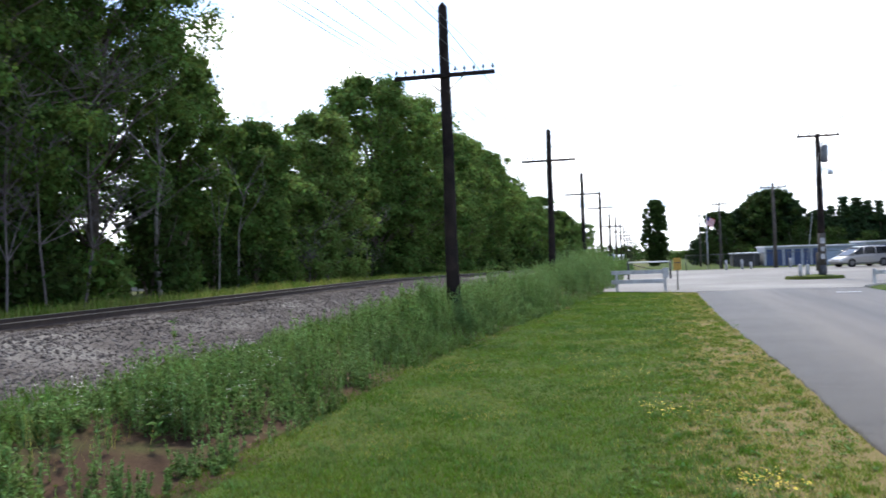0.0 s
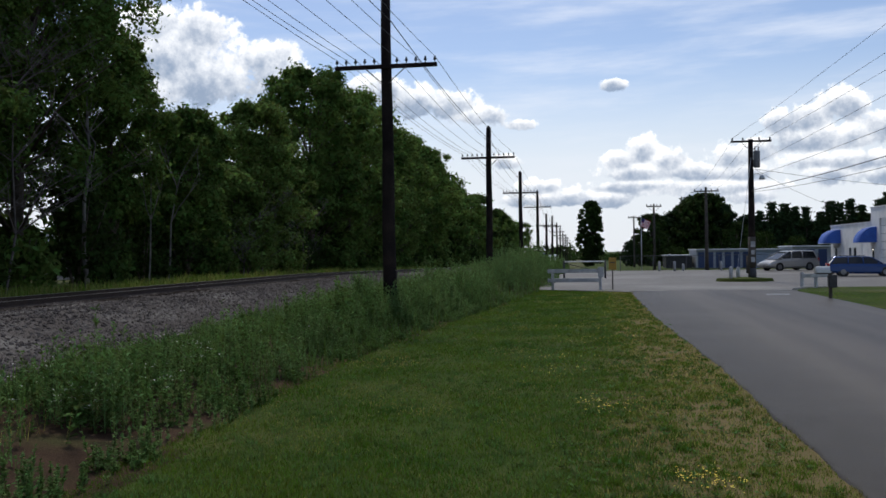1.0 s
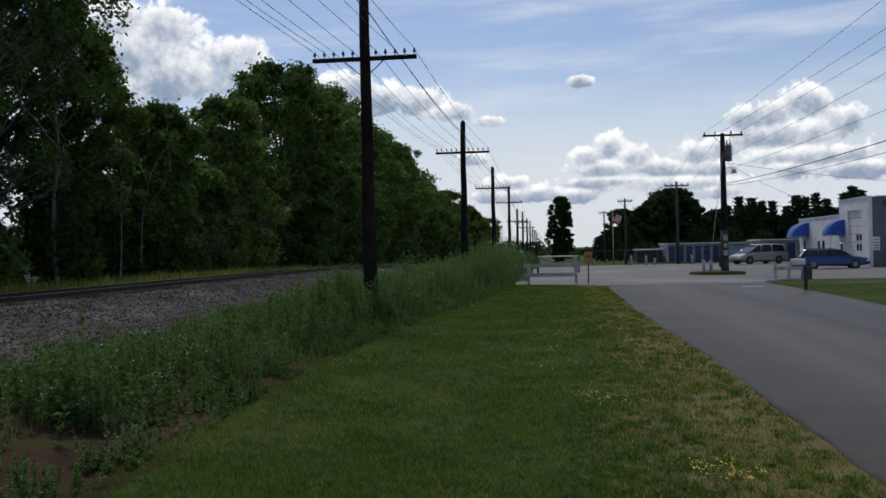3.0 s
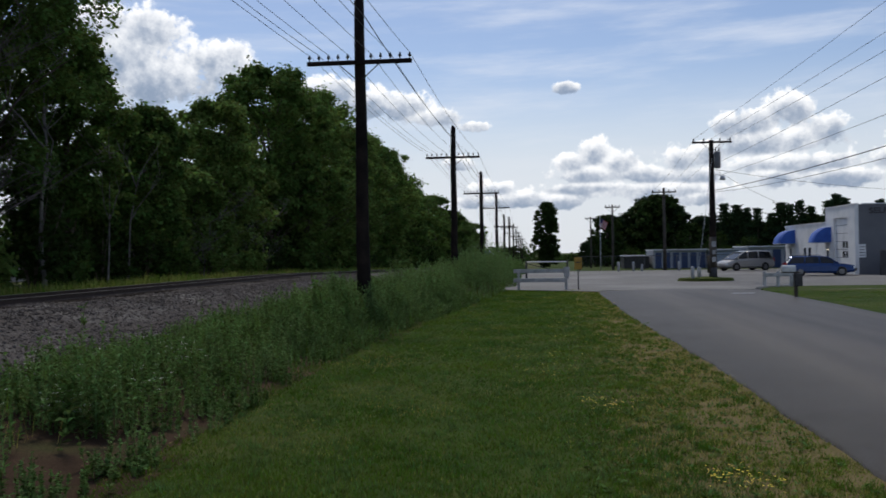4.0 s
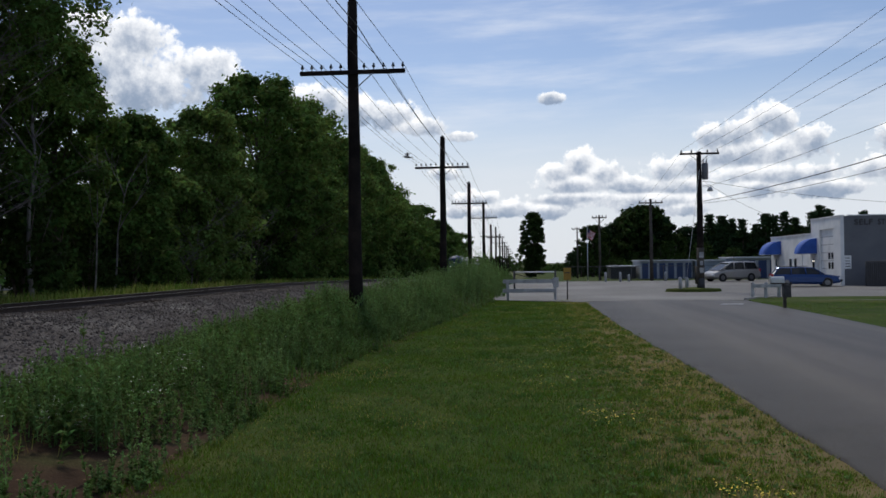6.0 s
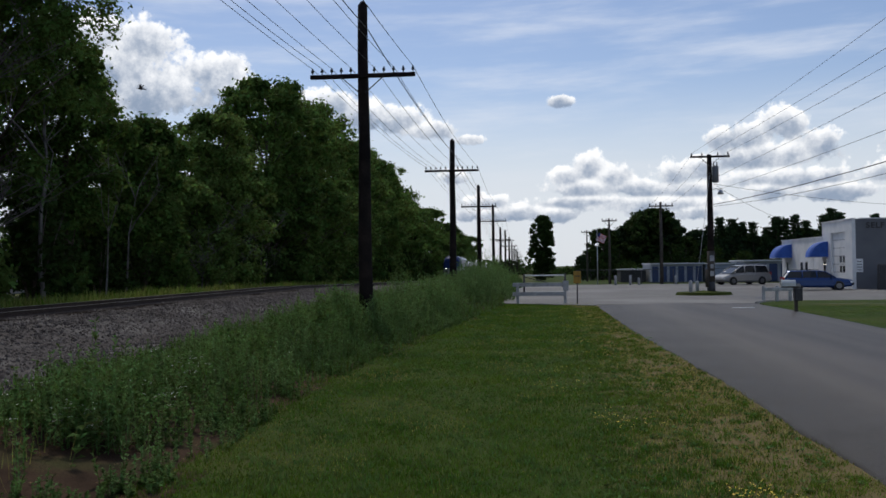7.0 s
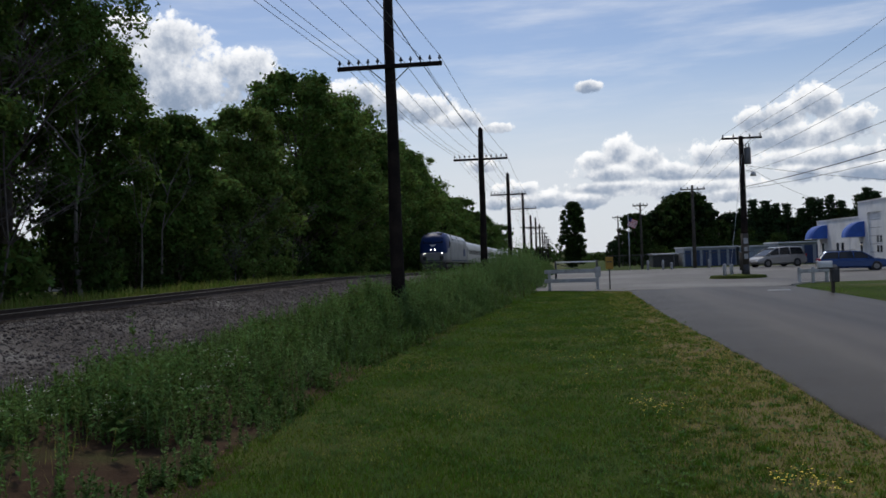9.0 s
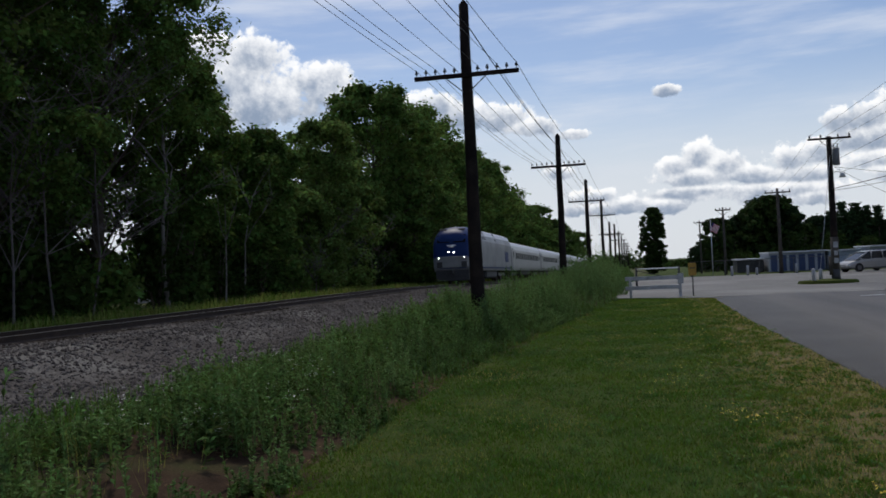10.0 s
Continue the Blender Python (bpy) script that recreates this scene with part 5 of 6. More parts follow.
# ---- vehicles ----
def vehicle(name, stations, glass, roof, wheels, width, paint, label, pose_m, pillars, doors, rack=True):
    root = new(name)

    def ring(x, zb, zt, hw):
        return [(x, -hw * 0.9, zb), (x, -hw, zb + 0.14), (x, -hw * 1.0, zt - 0.22), (x, -hw * 0.93, zt - 0.03), (x, -hw * 0.6, zt + 0.015), (x, hw * 0.6, zt + 0.015), (x, hw * 0.93, zt - 0.03), (x, hw, zt - 0.22), (x, hw, zb + 0.14), (x, hw * 0.9, zb)]

    bm = bmesh.new()
    loft(bm, [ring(*s) for s in stations])
    body = part("body", bm, paint, root, smooth=False)
    belt = glass[0]
    bm = bmesh.new()
    loft(bm, [[(x, -hb, belt), (x2, -ht, zt), (x2, ht, zt), (x, hb, belt)] for x, x2, hb, ht, zt in glass[1]])
    part("windows", bm, GLASS, root, "dark tinted window glass")
    bm = bmesh.new()
    loft(bm, [[(x, -ht, zt - 0.03), (x, -ht * 0.8, zt + 0.045), (x, ht * 0.8, zt + 0.045), (x, ht, zt - 0.03)] for x, ht, zt in roof])
    top = part("roof", bm, paint, root)
    if rack:
        for s in (-1, 1):
            bm = bmesh.new()
            x0, x1 = roof[1][0], roof[-2][0]
            tube(bm, [(x0, s * 0.52, roof[1][2] + 0.1), (x1, s * 0.52, roof[1][2] + 0.1)], [0.02, 0.02], n=5)
            part("roof_rail", bm, PLASTIC, top)
    for xa, za, xb, zb, ya, yb in pillars:
        for s in (-1, 1):
            bm = bmesh.new()
            tube(bm, [(xa, s * ya, za), (xb, s * yb, zb)], [0.05, 0.045], n=6)
            part("pillar", bm, paint, root)
    for x, r in wheels:
        for s in (-1, 1):
            w = new("wheel")
            w.parent = root
            w.matrix_basis = pose(x, s * (width - 0.1), r, 90)
            bm = bmesh.new()
            tube(bm, [(0, 0, -0.11), (0, 0, -0.1), (0, 0, 0.1), (0, 0, 0.11)], [r * 0.9, r, r, r * 0.9], n=20)
            part("tyre", bm, RUBBER, w)
            bm = bmesh.new()
            tube(bm, [(0, 0, -0.13), (0, 0, 0.13)], [r * 0.62, r * 0.62], n=16)
            for k in range(5):
                a = k * math.tau / 5
                box(bm, (math.cos(a) * r * 0.33, math.sin(a) * r * 0.33, 0), (0.09, 0.09, 0.275), turn=Matrix.Rotation(a, 4, "Z"))
            part("rim", bm, ALLOY, w)
            bm = bmesh.new()
            tube(bm, [(x, s * (width - 0.02), r), (x, s * (width + 0.005), r)], [r * 1.16, r * 1.16], n=20)
            part("wheel_arch", bm, PLASTIC, root)
    front, rear = stations[0][0], stations[-1][0]
    zf, zr = stations[1][2], stations[-2][2]
    for s in (-1, 1):
        bm = bmesh.new()
        box(bm, (front + 0.12, s * width * 0.72, zf - 0.16), (0.2, 0.42, 0.16), bevel=0.03)
        part("headlight", bm, LAMP_GLASS, root)
        bm = bmesh.new()
        box(bm, (rear - 0.06, s * width * 0.82, zr - 0.1), (0.16, 0.24, 0.3), bevel=0.03)
        part("taillight", bm, RED_LAMP, root)
        bm = bmesh.new()
        box(bm, (glass[1][0][0] + 0.35, s * (width + 0.06), belt + 0.04), (0.12, 0.2, 0.14), bevel=0.03)
        part("mirror", bm, paint, root)
        for dx in doors:
            bm = bmesh.new()
            box(bm, (dx, s * width * 0.995, (belt + 0.35) / 2 + 0.03), (0.014, 0.02, belt - 0.42))
            part("door_seam", bm, PLASTIC, body)
            bm = bmesh.new()
            box(bm, (dx - 0.16, s * width * 1.0, belt - 0.13), (0.18, 0.03, 0.035), bevel=0.008)
            part("door_handle", bm, paint, body)
    for x in (front + 0.04, rear - 0.04):
        bm = bmesh.new()
        box(bm, (x, 0, 0.46), (0.16, width * 1.86, 0.22), bevel=0.05)
        part("bumper", bm, paint if "van" in name else PLASTIC, root)
    bm = bmesh.new()
    box(bm, (rear + 0.03, 0, 0.75), (0.02, 0.5, 0.12), bevel=0.004)
    part("number_plate", bm, WHITE_PAINT, root)
    root.matrix_basis = pose_m
    return tagged(root, label, "car")


# the nose of each vehicle points to its own -x
vehicle("minivan",
        [(-2.52, 0.42, 0.62, 0.70), (-2.4, 0.3, 0.74, 0.86), (-1.9, 0.24, 0.90, 0.95), (-1.3, 0.22, 1.05, 0.97), (0.0, 0.22, 1.1, 0.98), (2.0, 0.24, 1.1, 0.97), (2.45, 0.3, 1.05, 0.93), (2.55, 0.4, 0.9, 0.86)],
        (1.0, [(-1.72, -0.45, 0.88, 0.72, 1.66), (0.5, 0.5, 0.9, 0.76, 1.70), (2.38, 2.12, 0.88, 0.72, 1.66)]),
        [(-0.62, 0.70, 1.62), (-0.1, 0.76, 1.70), (1.2, 0.78, 1.72), (2.1, 0.74, 1.69), (2.28, 0.68, 1.64)],
        [(-1.5, 0.34), (1.5, 0.34)], 0.97, SILVER_CAR, "silver minivan parked on the lot", pose(17.9, 81.8, 0.03, 0, 0, 24),
        [(-1.68, 1.0, -0.5, 1.66, 0.9, 0.74), (-0.3, 1.05, -0.2, 1.68, 0.93, 0.78), (0.85, 1.05, 0.85, 1.68, 0.93, 0.78), (2.3, 1.05, 2.1, 1.66, 0.9, 0.74)], (-0.3, 0.85))
vehicle("station_wagon",
        [(-2.42, 0.40, 0.68, 0.68), (-2.3, 0.28, 0.76, 0.82), (-1.7, 0.2, 0.86, 0.88), (-1.05, 0.2, 0.93, 0.9), (0.0, 0.2, 0.95, 0.91), (1.7, 0.22, 0.95, 0.9), (2.3, 0.3, 0.92, 0.86), (2.45, 0.4, 0.8, 0.78)],
        (0.90, [(-1.25, -0.45, 0.82, 0.64, 1.38), (0.5, 0.5, 0.84, 0.68, 1.42), (2.3, 1.95, 0.8, 0.64, 1.38)]),
        [(-0.58, 0.62, 1.36), (-0.1, 0.68, 1.41), (1.0, 0.7, 1.42), (1.9, 0.66, 1.40), (2.05, 0.6, 1.36)],
        [(-1.42, 0.32), (1.4, 0.32)], 0.89, BLUE_CAR, "dark blue station wagon parked by the storage building", pose(19.15, 63.6, 0.03, 0, 0, 172) @ Matrix.Diagonal((0.94, 0.94, 0.94, 1)),
        [(-1.2, 0.92, -0.5, 1.38, 0.84, 0.66), (0.05, 0.92, 0.1, 1.4, 0.87, 0.7), (1.1, 0.92, 1.05, 1.4, 0.87, 0.7), (2.25, 0.92, 1.95, 1.38, 0.82, 0.66)], (0.05, 1.1))


# ---- the train ----
def section(hw, zt, zb=0.95):
    """Half outline of a rail vehicle from sill over the roof to the other sill."""
    k = (zt - zb) / (4.32 - zb)
    half = [(hw * 0.97, zb), (hw, zb + 0.35 * k), (hw, zb + 0.75 * k), (hw, zb + 1.15 * k), (hw, zb + 1.55 * k), (hw, zb + 1.95 * k), (hw * 0.99, zb + 2.3 * k), (hw * 0.9, zb + 2.75 * k), (hw * 0.76, zb + 3.1 * k), (hw * 0.45, zb + 3.3 * k)]
    return half + [(0, zt)] + [(-a, b) for a, b in reversed(half)]


def bogie(root, y, wheels=3, gap=1.5):
    b = new("bogie")
    b.parent = root
    b.matrix_basis = pose(0, y, 0)
    bm = bmesh.new()
    for s in (-1, 1):
        box(bm, (s * 1.05, 0, 0.62), (0.18, gap * (wheels - 1) + 1.1, 0.34), bevel=0.04)
    box(bm, (0, 0, 0.62), (2.0, 0.6, 0.3), bevel=0.03)
    part("bogie_frame", bm, DARK_STEEL, b)
    for k in range(wheels):
        bm = bmesh.new()
        yy = (k - (wheels - 1) / 2) * gap
        for s in (-1, 1):
            tube(bm, [(s * 0.70, yy, 0.5), (s * 0.84, yy, 0.5)], [0.52, 0.5], n=18)
        tube(bm, [(-0.8, yy, 0.5), (0.8, yy, 0.5)], [0.09, 0.09], n=8)
        part("wheelset", bm, RUST, b)


def make_locomotive():
    root = new("locomotive")
    bm = bmesh.new()
    st = [(0.0, 1.05, 3.25, 1.15), (0.1, 1.36, 3.62, 1.05), (0.4, 1.46, 3.92, 0.95), (0.9, 1.50, 4.13, 0.95), (1.5, 1.515, 4.26, 0.95), (2.0, 1.52, 4.31, 0.95), (2.6, 1.525, 4.32, 0.95),
          (3.4, 1.525, 4.32, 0.95), (4.2, 1.525, 4.32, 0.95), (5.2, 1.525, 4.32, 0.95), (12.0, 1.525, 4.32, 0.95), (20.6, 1.525, 4.32, 0.95), (20.9, 1.45, 4.2, 1.0)]
    rings = [[(a, y, b) for a, b in section(hw, zt, zb)] for y, hw, zt, zb in st]
    loft(bm, rings)
    for f in bm.faces:
        c = f.calc_center_median()
        f.material_index = 1 if (c.y < 3.4 and c.z > 2.05 + max(0, c.y - 0.6) * 0.35) else 0
        f.smooth = c.y < 3.4
        # upper faces paler: the roof's white reflection is put into the colour
        if c.z > 3.75 and c.y > 3.4:
            f.material_index = 2
    part("body", bm, [LOCO_GREY, LOCO_BLUE, ROOF_PALE_LIT], root, "silver body with a blue nose")
    def add(name, c, s, mat, label="", turn=None, bevel=0.0, parent=root):
        bm = bmesh.new()
        box(bm, c, s, bevel=bevel, turn=turn)
        return part(name, bm, mat, parent, label)
    slope = Matrix.Rotation(radians(-40), 4, "X")
    for s in (-1, 1):
        add("windshield", (s * 0.6, 0.1, 3.33), (0.95, 0.04, 0.62), TRAIN_GLASS, "dark raked windshield pane", Matrix.Rotation(radians(-22), 4, "X"), 0.02)
        add("number_board", (s * 0.7, 0.72, 4.03), (0.5, 0.06, 0.14), LETTER, turn=slope)
        add("cab_window", (s * 1.53, 2.55, 3.0), (0.03, 0.8, 0.65), TRAIN_GLASS, bevel=0.01)
        add("cab_door", (s * 1.531, 3.6, 2.2), (0.02, 0.62, 1.9), LOCO_GREY, bevel=0.004)
        bm = bmesh.new()
        bmesh.ops.create_uvsphere(bm, u_segments=12, v_segments=8, radius=0.043, matrix=Matrix.Translation((s * 0.19, 0.0, 2.36)))
        part("headlight", bm, HEADLIGHT, root, "lit headlight")
        bm = bmesh.new()
        bmesh.ops.create_uvsphere(bm, u_segments=12, v_segments=8, radius=0.034, matrix=Matrix.Translation((s * 0.95, -0.05, 1.93)))
        part("ditch_light", bm, HEADLIGHT, root, "lit ditch light")
        add("step_well", (s * 0.92, 0.02, 1.45), (0.42, 0.16, 0.42), DARK_STEEL, bevel=0.02)
        for y in (5.4, 6.3, 11.6):
            add("roof_grille", (s * 1.33, y, 3.72), (0.05, 0.42, 0.72), DARK_STEEL, turn=Matrix.Rotation(s * radians(-24), 4, "Y"))
        add("radiator_screen", (s * 1.535, 17.6, 2.15), (0.03, 1.9, 0.9), LOCO_BLUE, "dark blue side screen")
        add("side_stripe", (s * 1.532, 12.2, 1.16), (0.02, 16.0, 0.1), LOCO_BLUE)
        add("handrail", (s * 1.58, 4.05, 2.1), (0.03, 0.03, 1.5), GALV)
    # two slim bars in place of the emblem on the nose
    add("nose_emblem", (0, 0.0, 2.84), (0.66, 0.05, 0.07), FLAG_WHITE, "pale emblem on the nose", Matrix.Rotation(radians(-30), 4, "X"))
    add("nose_emblem", (0, 0.0, 2.74), (0.34, 0.05, 0.06), FLAG_WHITE, "pale emblem on the nose", Matrix.Rotation(radians(-30), 4, "X"))
    add("nose_panel", (0, 0.03, 1.62), (2.35, 0.14, 0.86), LOCO_GREY, "pale grey lower nose", bevel=0.05)
    add("pilot", (0, 0.15, 0.62), (2.5, 0.3, 0.8), DARK_STEEL, "black steel pilot plate", bevel=0.05)
    add("coupler", (0, -0.25, 0.88), (0.3, 0.6, 0.3), DARK_STEEL, bevel=0.04)
    add("fuel_tank", (0, 10.5, 0.68), (2.5, 5.5, 0.75), DARK_STEEL, bevel=0.12)
    add("horn", (0, 4.6, 4.36), (0.4, 0.35, 0.1), GALV, bevel=0.04)
    bogie(root, 4.2, 2, 2.74)
    bogie(root, 16.6, 2, 2.74)
    return tagged(root, "blue-nosed silver diesel passenger locomotive with lit headlights", "locomotive")


def make_coach():
    root = new("passenger_coach")
    L = 25.4
    bm = bmesh.new()
    rings = [[(a, y, b) for a, b in section(hw, zt)] for y, hw, zt in ((0.0, 1.45, 3.75), (0.12, 1.5, 3.88), (L - 0.12, 1.5, 3.88), (L, 1.45, 3.75))]
    loft(bm, rings)
    # coach top gets the same pale tone, its highlight set in colour
    for f in bm.faces:
        f.material_index = 1 if f.calc_center_median().z > 3.35 else 0
    part("body", bm, [COACH_STEEL, ROOF_PALE_LIT], root, "stainless steel body")
    for s in (-1, 1):
        bm = bmesh.new()
        box(bm, (s * 1.506, L / 2, 2.38), (0.03, L - 4.6, 0.7))
        band = part("window_band", bm, COACH_STEEL, root, "plain steel band round the windows")
        for k in range(13):
            bm = bmesh.new()
            box(bm, (s * 1.517, 3.2 + k * (L - 6.4) / 12, 2.38), (0.02, 1.12, 0.6), bevel=0.006)
            part("window", bm, TRAIN_GLASS, band)
        for z in (1.15, 1.32, 1.49, 1.66, 1.83):
            bm = bmesh.new()
            box(bm, (s * 1.505, L / 2, z), (0.03, L - 0.6, 0.07), bevel=0.01)
            part("flute", bm, COACH_STEEL, root)
        for y in (1.0, L - 1.0):
            bm = bmesh.new()
            box(bm, (s * 1.5, y, 2.1), (0.03, 0.85, 2.0), bevel=0.006)
            d = part("door", bm, COACH_STEEL, root, "ribbed steel end door")
            bm = bmesh.new()
            box(bm, (s * 1.516, y, 2.5), (0.02, 0.4, 0.6))
            part("pane", bm, TRAIN_GLASS, d)
    for y in (-0.22, L + 0.22):
        bm = bmesh.new()
        box(bm, (0, y, 2.25), (2.5, 0.42, 2.8), bevel=0.08)
        part("gangway", bm, PLASTIC, root, "black folding gangway")
    bm = bmesh.new()
    box(bm, (0, L / 2, 0.75), (2.3, 9.0, 0.5), bevel=0.06)
    part("underframe", bm, DARK_STEEL, root)
    bogie(root, 3.2, 2, 2.5)
    bogie(root, L - 3.2, 2, 2.5)
    return tagged(root, "stainless steel passenger coach with a row of dark windows", "train coach", "coaches of the train")


LOCO = make_locomotive()
first = make_coach()
COACHES = [first] + [copy_thing(first, pose(0, 0, 0)) for _ in range(5)]


# ---- bird ----
def make_bird():
    root = new("bird")
    bm = bmesh.new()
    tube(bm, [(-0.13, 0, 0), (-0.1, 0, 0), (-0.03, 0, 0), (0.04, 0, 0), (0.1, 0, 0), (0.2, 0, 0.01)], [0.008, 0.028, 0.04, 0.04, 0.022, 0.03], n=8)
    part("body", bm, FEATHER, root)
    wings = []
    for s in (-1, 1):
        bm = bmesh.new()
        out = [(-0.04, 0), (-0.055, 0.1), (-0.02, 0.2), (0.05, 0.24), (0.05, 0.12), (0.06, 0)]
        loft(bm, [[(a, s * b, z) for a, b in out] for z in (-0.006, 0.006)])
        wings.append(part("wing", bm, FEATHER, root))
    tagged(root, "small dark bird in flapping flight", "bird")
    return root, wings


BIRD, WINGS = make_bird()


def backyard_shed():
    root = new("shed")
    root.matrix_basis = pose(-41, 65.5, 0.3, 0, 0, 25)
    bm = bmesh.new()
    box(bm, (0, 0, 1.5), (6, 8, 3.0))
    part("wall", bm, TIN, root)
    bm = bmesh.new()
    loft(bm, [[(-3.3, y, 3.0), (0, y, 4.4), (3.3, y, 3.0)] for y in (-4.2, 4.2)])
    part("roof", bm, ROOF_PALE_LIT, root, "pale metal gable roof")
    tagged(root, "fawn metal-sided shed seen through the trees", "shed")


backyard_shed()


# ---- weeds, grass and flowers ----
def weed_height(x, y):
    d = weed_edge(y) - x
    base = 0.26 + 0.46 * smoothstep(d, 0.0, 1.2)
    tall = 0.22 * smoothstep(y, 15, 24) * smoothstep(d, 0.3, 1.4) * (1 - smoothstep(d, 1.8, 3.2))
    hump = 0.6 * smoothstep(y, 39, 51) * smoothstep(d, 0.1, 1.2) * (1 - 0.6 * smoothstep(d, 2.5, 4.5))
    low = -0.42 * smoothstep(d, 1.7, 3.6) * (1 - 0.75 * smoothstep(y, 16, 40))
    near = -0.24 * smoothstep(d, 0.9, 2.2) * (1 - smoothstep(y, 11, 19))
    return np.maximum(base + tall + hump + low + near, 0.16)


def plants(name, n, seed, y0, y1, reach, leaf_n, leaf_l, leaf_w, mats, label, power=1.0, dmin=0.0):
    rng = np.random.default_rng(seed)
    groups = max(20, n // 9)
    pick = rng.integers(0, groups, n)
    y = (y0 + (y1 - y0) * rng.random(groups) ** power)[pick]
    d = (dmin + reach * rng.random(groups))[pick]
    tuft = rng.uniform(0.68, 1.3, groups)[pick]
    kin = (rng.random(groups) < 0.5)[pick]
    spread = np.interp(y, [0, 20, 60], [0.15, 0.22, 0.42])
    y = y + rng.normal(0, 1, n) * spread
    x = np.minimum(weed_edge(y) - d + rng.normal(0, 1, n) * spread, weed_edge(y) + 0.1)
    keep = np.ones(n, bool)
    for cx, cy, r in ((-4.5, 6.0, 0.85), (-4.7, 5.0, 0.9), (-3.95, 12.8, 0.55), (-3.9, 13.8, 0.4), (-4.0, 9.6, 0.3)):
        keep &= (np.hypot(x - cx, y - cy) > r) | (rng.random(n) < 0.1)
    patch = rough_noise(x, y, 1.4) + 0.6 * rough_noise(x, y, 3.1)
    keep &= (patch > -0.85) | (rng.random(n) < 0.3) | (y > 20)
    keep &= x > track_x(y) + np.interp(y, [5, 15, 30, 45], [6.4, 6.1, 5.0, 4.4]) + 0.5 * rough_noise(x, y, 0.8)
    x, y, tuft, kin = x[keep], y[keep], tuft[keep], kin[keep]
    n = len(x)
    z = ground_z(x, y) - 0.03
    h = tuft * weed_height(x, y) * rng.uniform(0.55, 1.18, n) * (1 + 0.36 * rough_noise(x, y, 1.1) + 0.2 * rough_noise(x, y, 2.7))
    lean = rng.normal(0, 0.10, (n, 2))
    tag = np.where(rng.random(n) < 0.8, kin, ~kin).astype(int)
    # leaves along each stem
    t = rng.random((n, leaf_n)) ** 0.8
    a = rng.uniform(0, math.tau, (n, leaf_n))
    up = rng.uniform(0.2, 1.9, (n, leaf_n))
    ln = leaf_l * rng.uniform(0.6, 1.3, (n, leaf_n)) * (1.15 - 0.6 * t) * np.clip(h, 0.4, 1.3)[:, None]
    p = np.stack([x[:, None] + lean[:, :1] * h[:, None] * t, y[:, None] + lean[:, 1:] * h[:, None] * t, z[:, None] + h[:, None] * t], -1)
    way = np.stack([np.cos(a), np.sin(a), up], -1)
    way /= np.linalg.norm(way, axis=-1, keepdims=True)
    side = np.stack([-np.sin(a), np.cos(a), rng.uniform(-0.4, 0.4, a.shape)], -1)
    l, w = ln[..., None], leaf_w * rng.uniform(0.7, 1.4, (n, leaf_n))[..., None]
    droop = np.zeros_like(p)
    droop[..., 2] = -0.25 * ln
    q = np.stack([p, p + way * l * 0.5 + side * w, p + way * l + droop, p + way * l * 0.5 - side * w], -2).reshape(-1, 4, 3)
    idx = np.repeat(tag, leaf_n)
    # stems
    top = np.stack([x + lean[:, 0] * h, y + lean[:, 1] * h, z + h], -1)
    bot = np.stack([x, y, z], -1)
    e = np.array([0.005, 0.002, 0])
    stem = np.stack([bot - e, bot + e, top + e * 0.4, top - e * 0.4], 1)
    ob = quads_mesh(name, np.concatenate([q, stem]), 4, mats, np.concatenate([idx, tag]))
    tagged(ob, label, "weeds", kind="stuff")


plants("leafy_weeds", 6000, 21, 3.0, 34, 3.4, 34, 0.15, 0.014, [WEED_A, WEED_B], "dense leafy green weeds on the railway bank", power=1.25)
plants("back_weeds", 2600, 22, 4.0, 40, 3.2, 30, 0.18, 0.010, [WEED_B, WEED_A], "tall narrow-leaved weeds next to the ballast", power=1.1, dmin=2.6)
plants("tall_weeds", 4200, 23, 20, 66, 4.6, 40, 0.17, 0.014, [WEED_B, WEED_B], "tall grey-green goldenrod weeds on the bank")
plants("broad_weeds", 900, 24, 3.0, 22, 2.6, 18, 0.16, 0.026, [WEED_A, LEAF], "broad-leaved weeds at the edge of the lawn", power=1.3)


plants("near_weeds", 1100, 26, -9.0, 3.2, 3.6, 26, 0.15, 0.016, [WEED_A, WEED_B], "leafy green weeds on the bank")
plants("far_weeds", 2600, 25, 64, 150, 6.0, 26, 0.30, 0.03, [WEED_B, WEED_A], "tall weeds along the line beyond the lot")


def blades(name, n, seed, x0, x1, y0, y1, hmin, hmax, w, mats, dry, label, power=1.0, keep_fn=None):
    rng = np.random.default_rng(seed)
    y = y0 + (y1 - y0) * rng.random(n) ** power
    x = x0 + (x1 - x0) * rng.random(n)
    keep = keep_fn(x, y, rng)
    x, y = x[keep], y[keep]
    n = len(x)
    z = ground_z(x, y) - 0.01
    h = rng.uniform(hmin, hmax, n) * (1 + 0.3 * rough_noise(x, y, 1.3))
    a = rng.uniform(0, math.tau, n)
    lean = rng.uniform(0.1, 0.75, n) * h
    grow = 1 + 0.05 * np.clip(y, 0, 50)
    ww = w * rng.uniform(0.6, 1.4, n) * grow
    b = np.stack([x, y, z], -1)
    s = np.stack([-np.sin(a) * ww, np.cos(a) * ww, np.zeros(n)], -1)
    tip = b + np.stack([np.cos(a) * lean, np.sin(a) * lean, h], -1)
    ob = quads_mesh(name, np.stack([b - s, b + s, tip], 1), 3, mats, (rng.random(n) < dry(x, y)).astype(int))
    tagged(ob, label, "grass", kind="stuff")


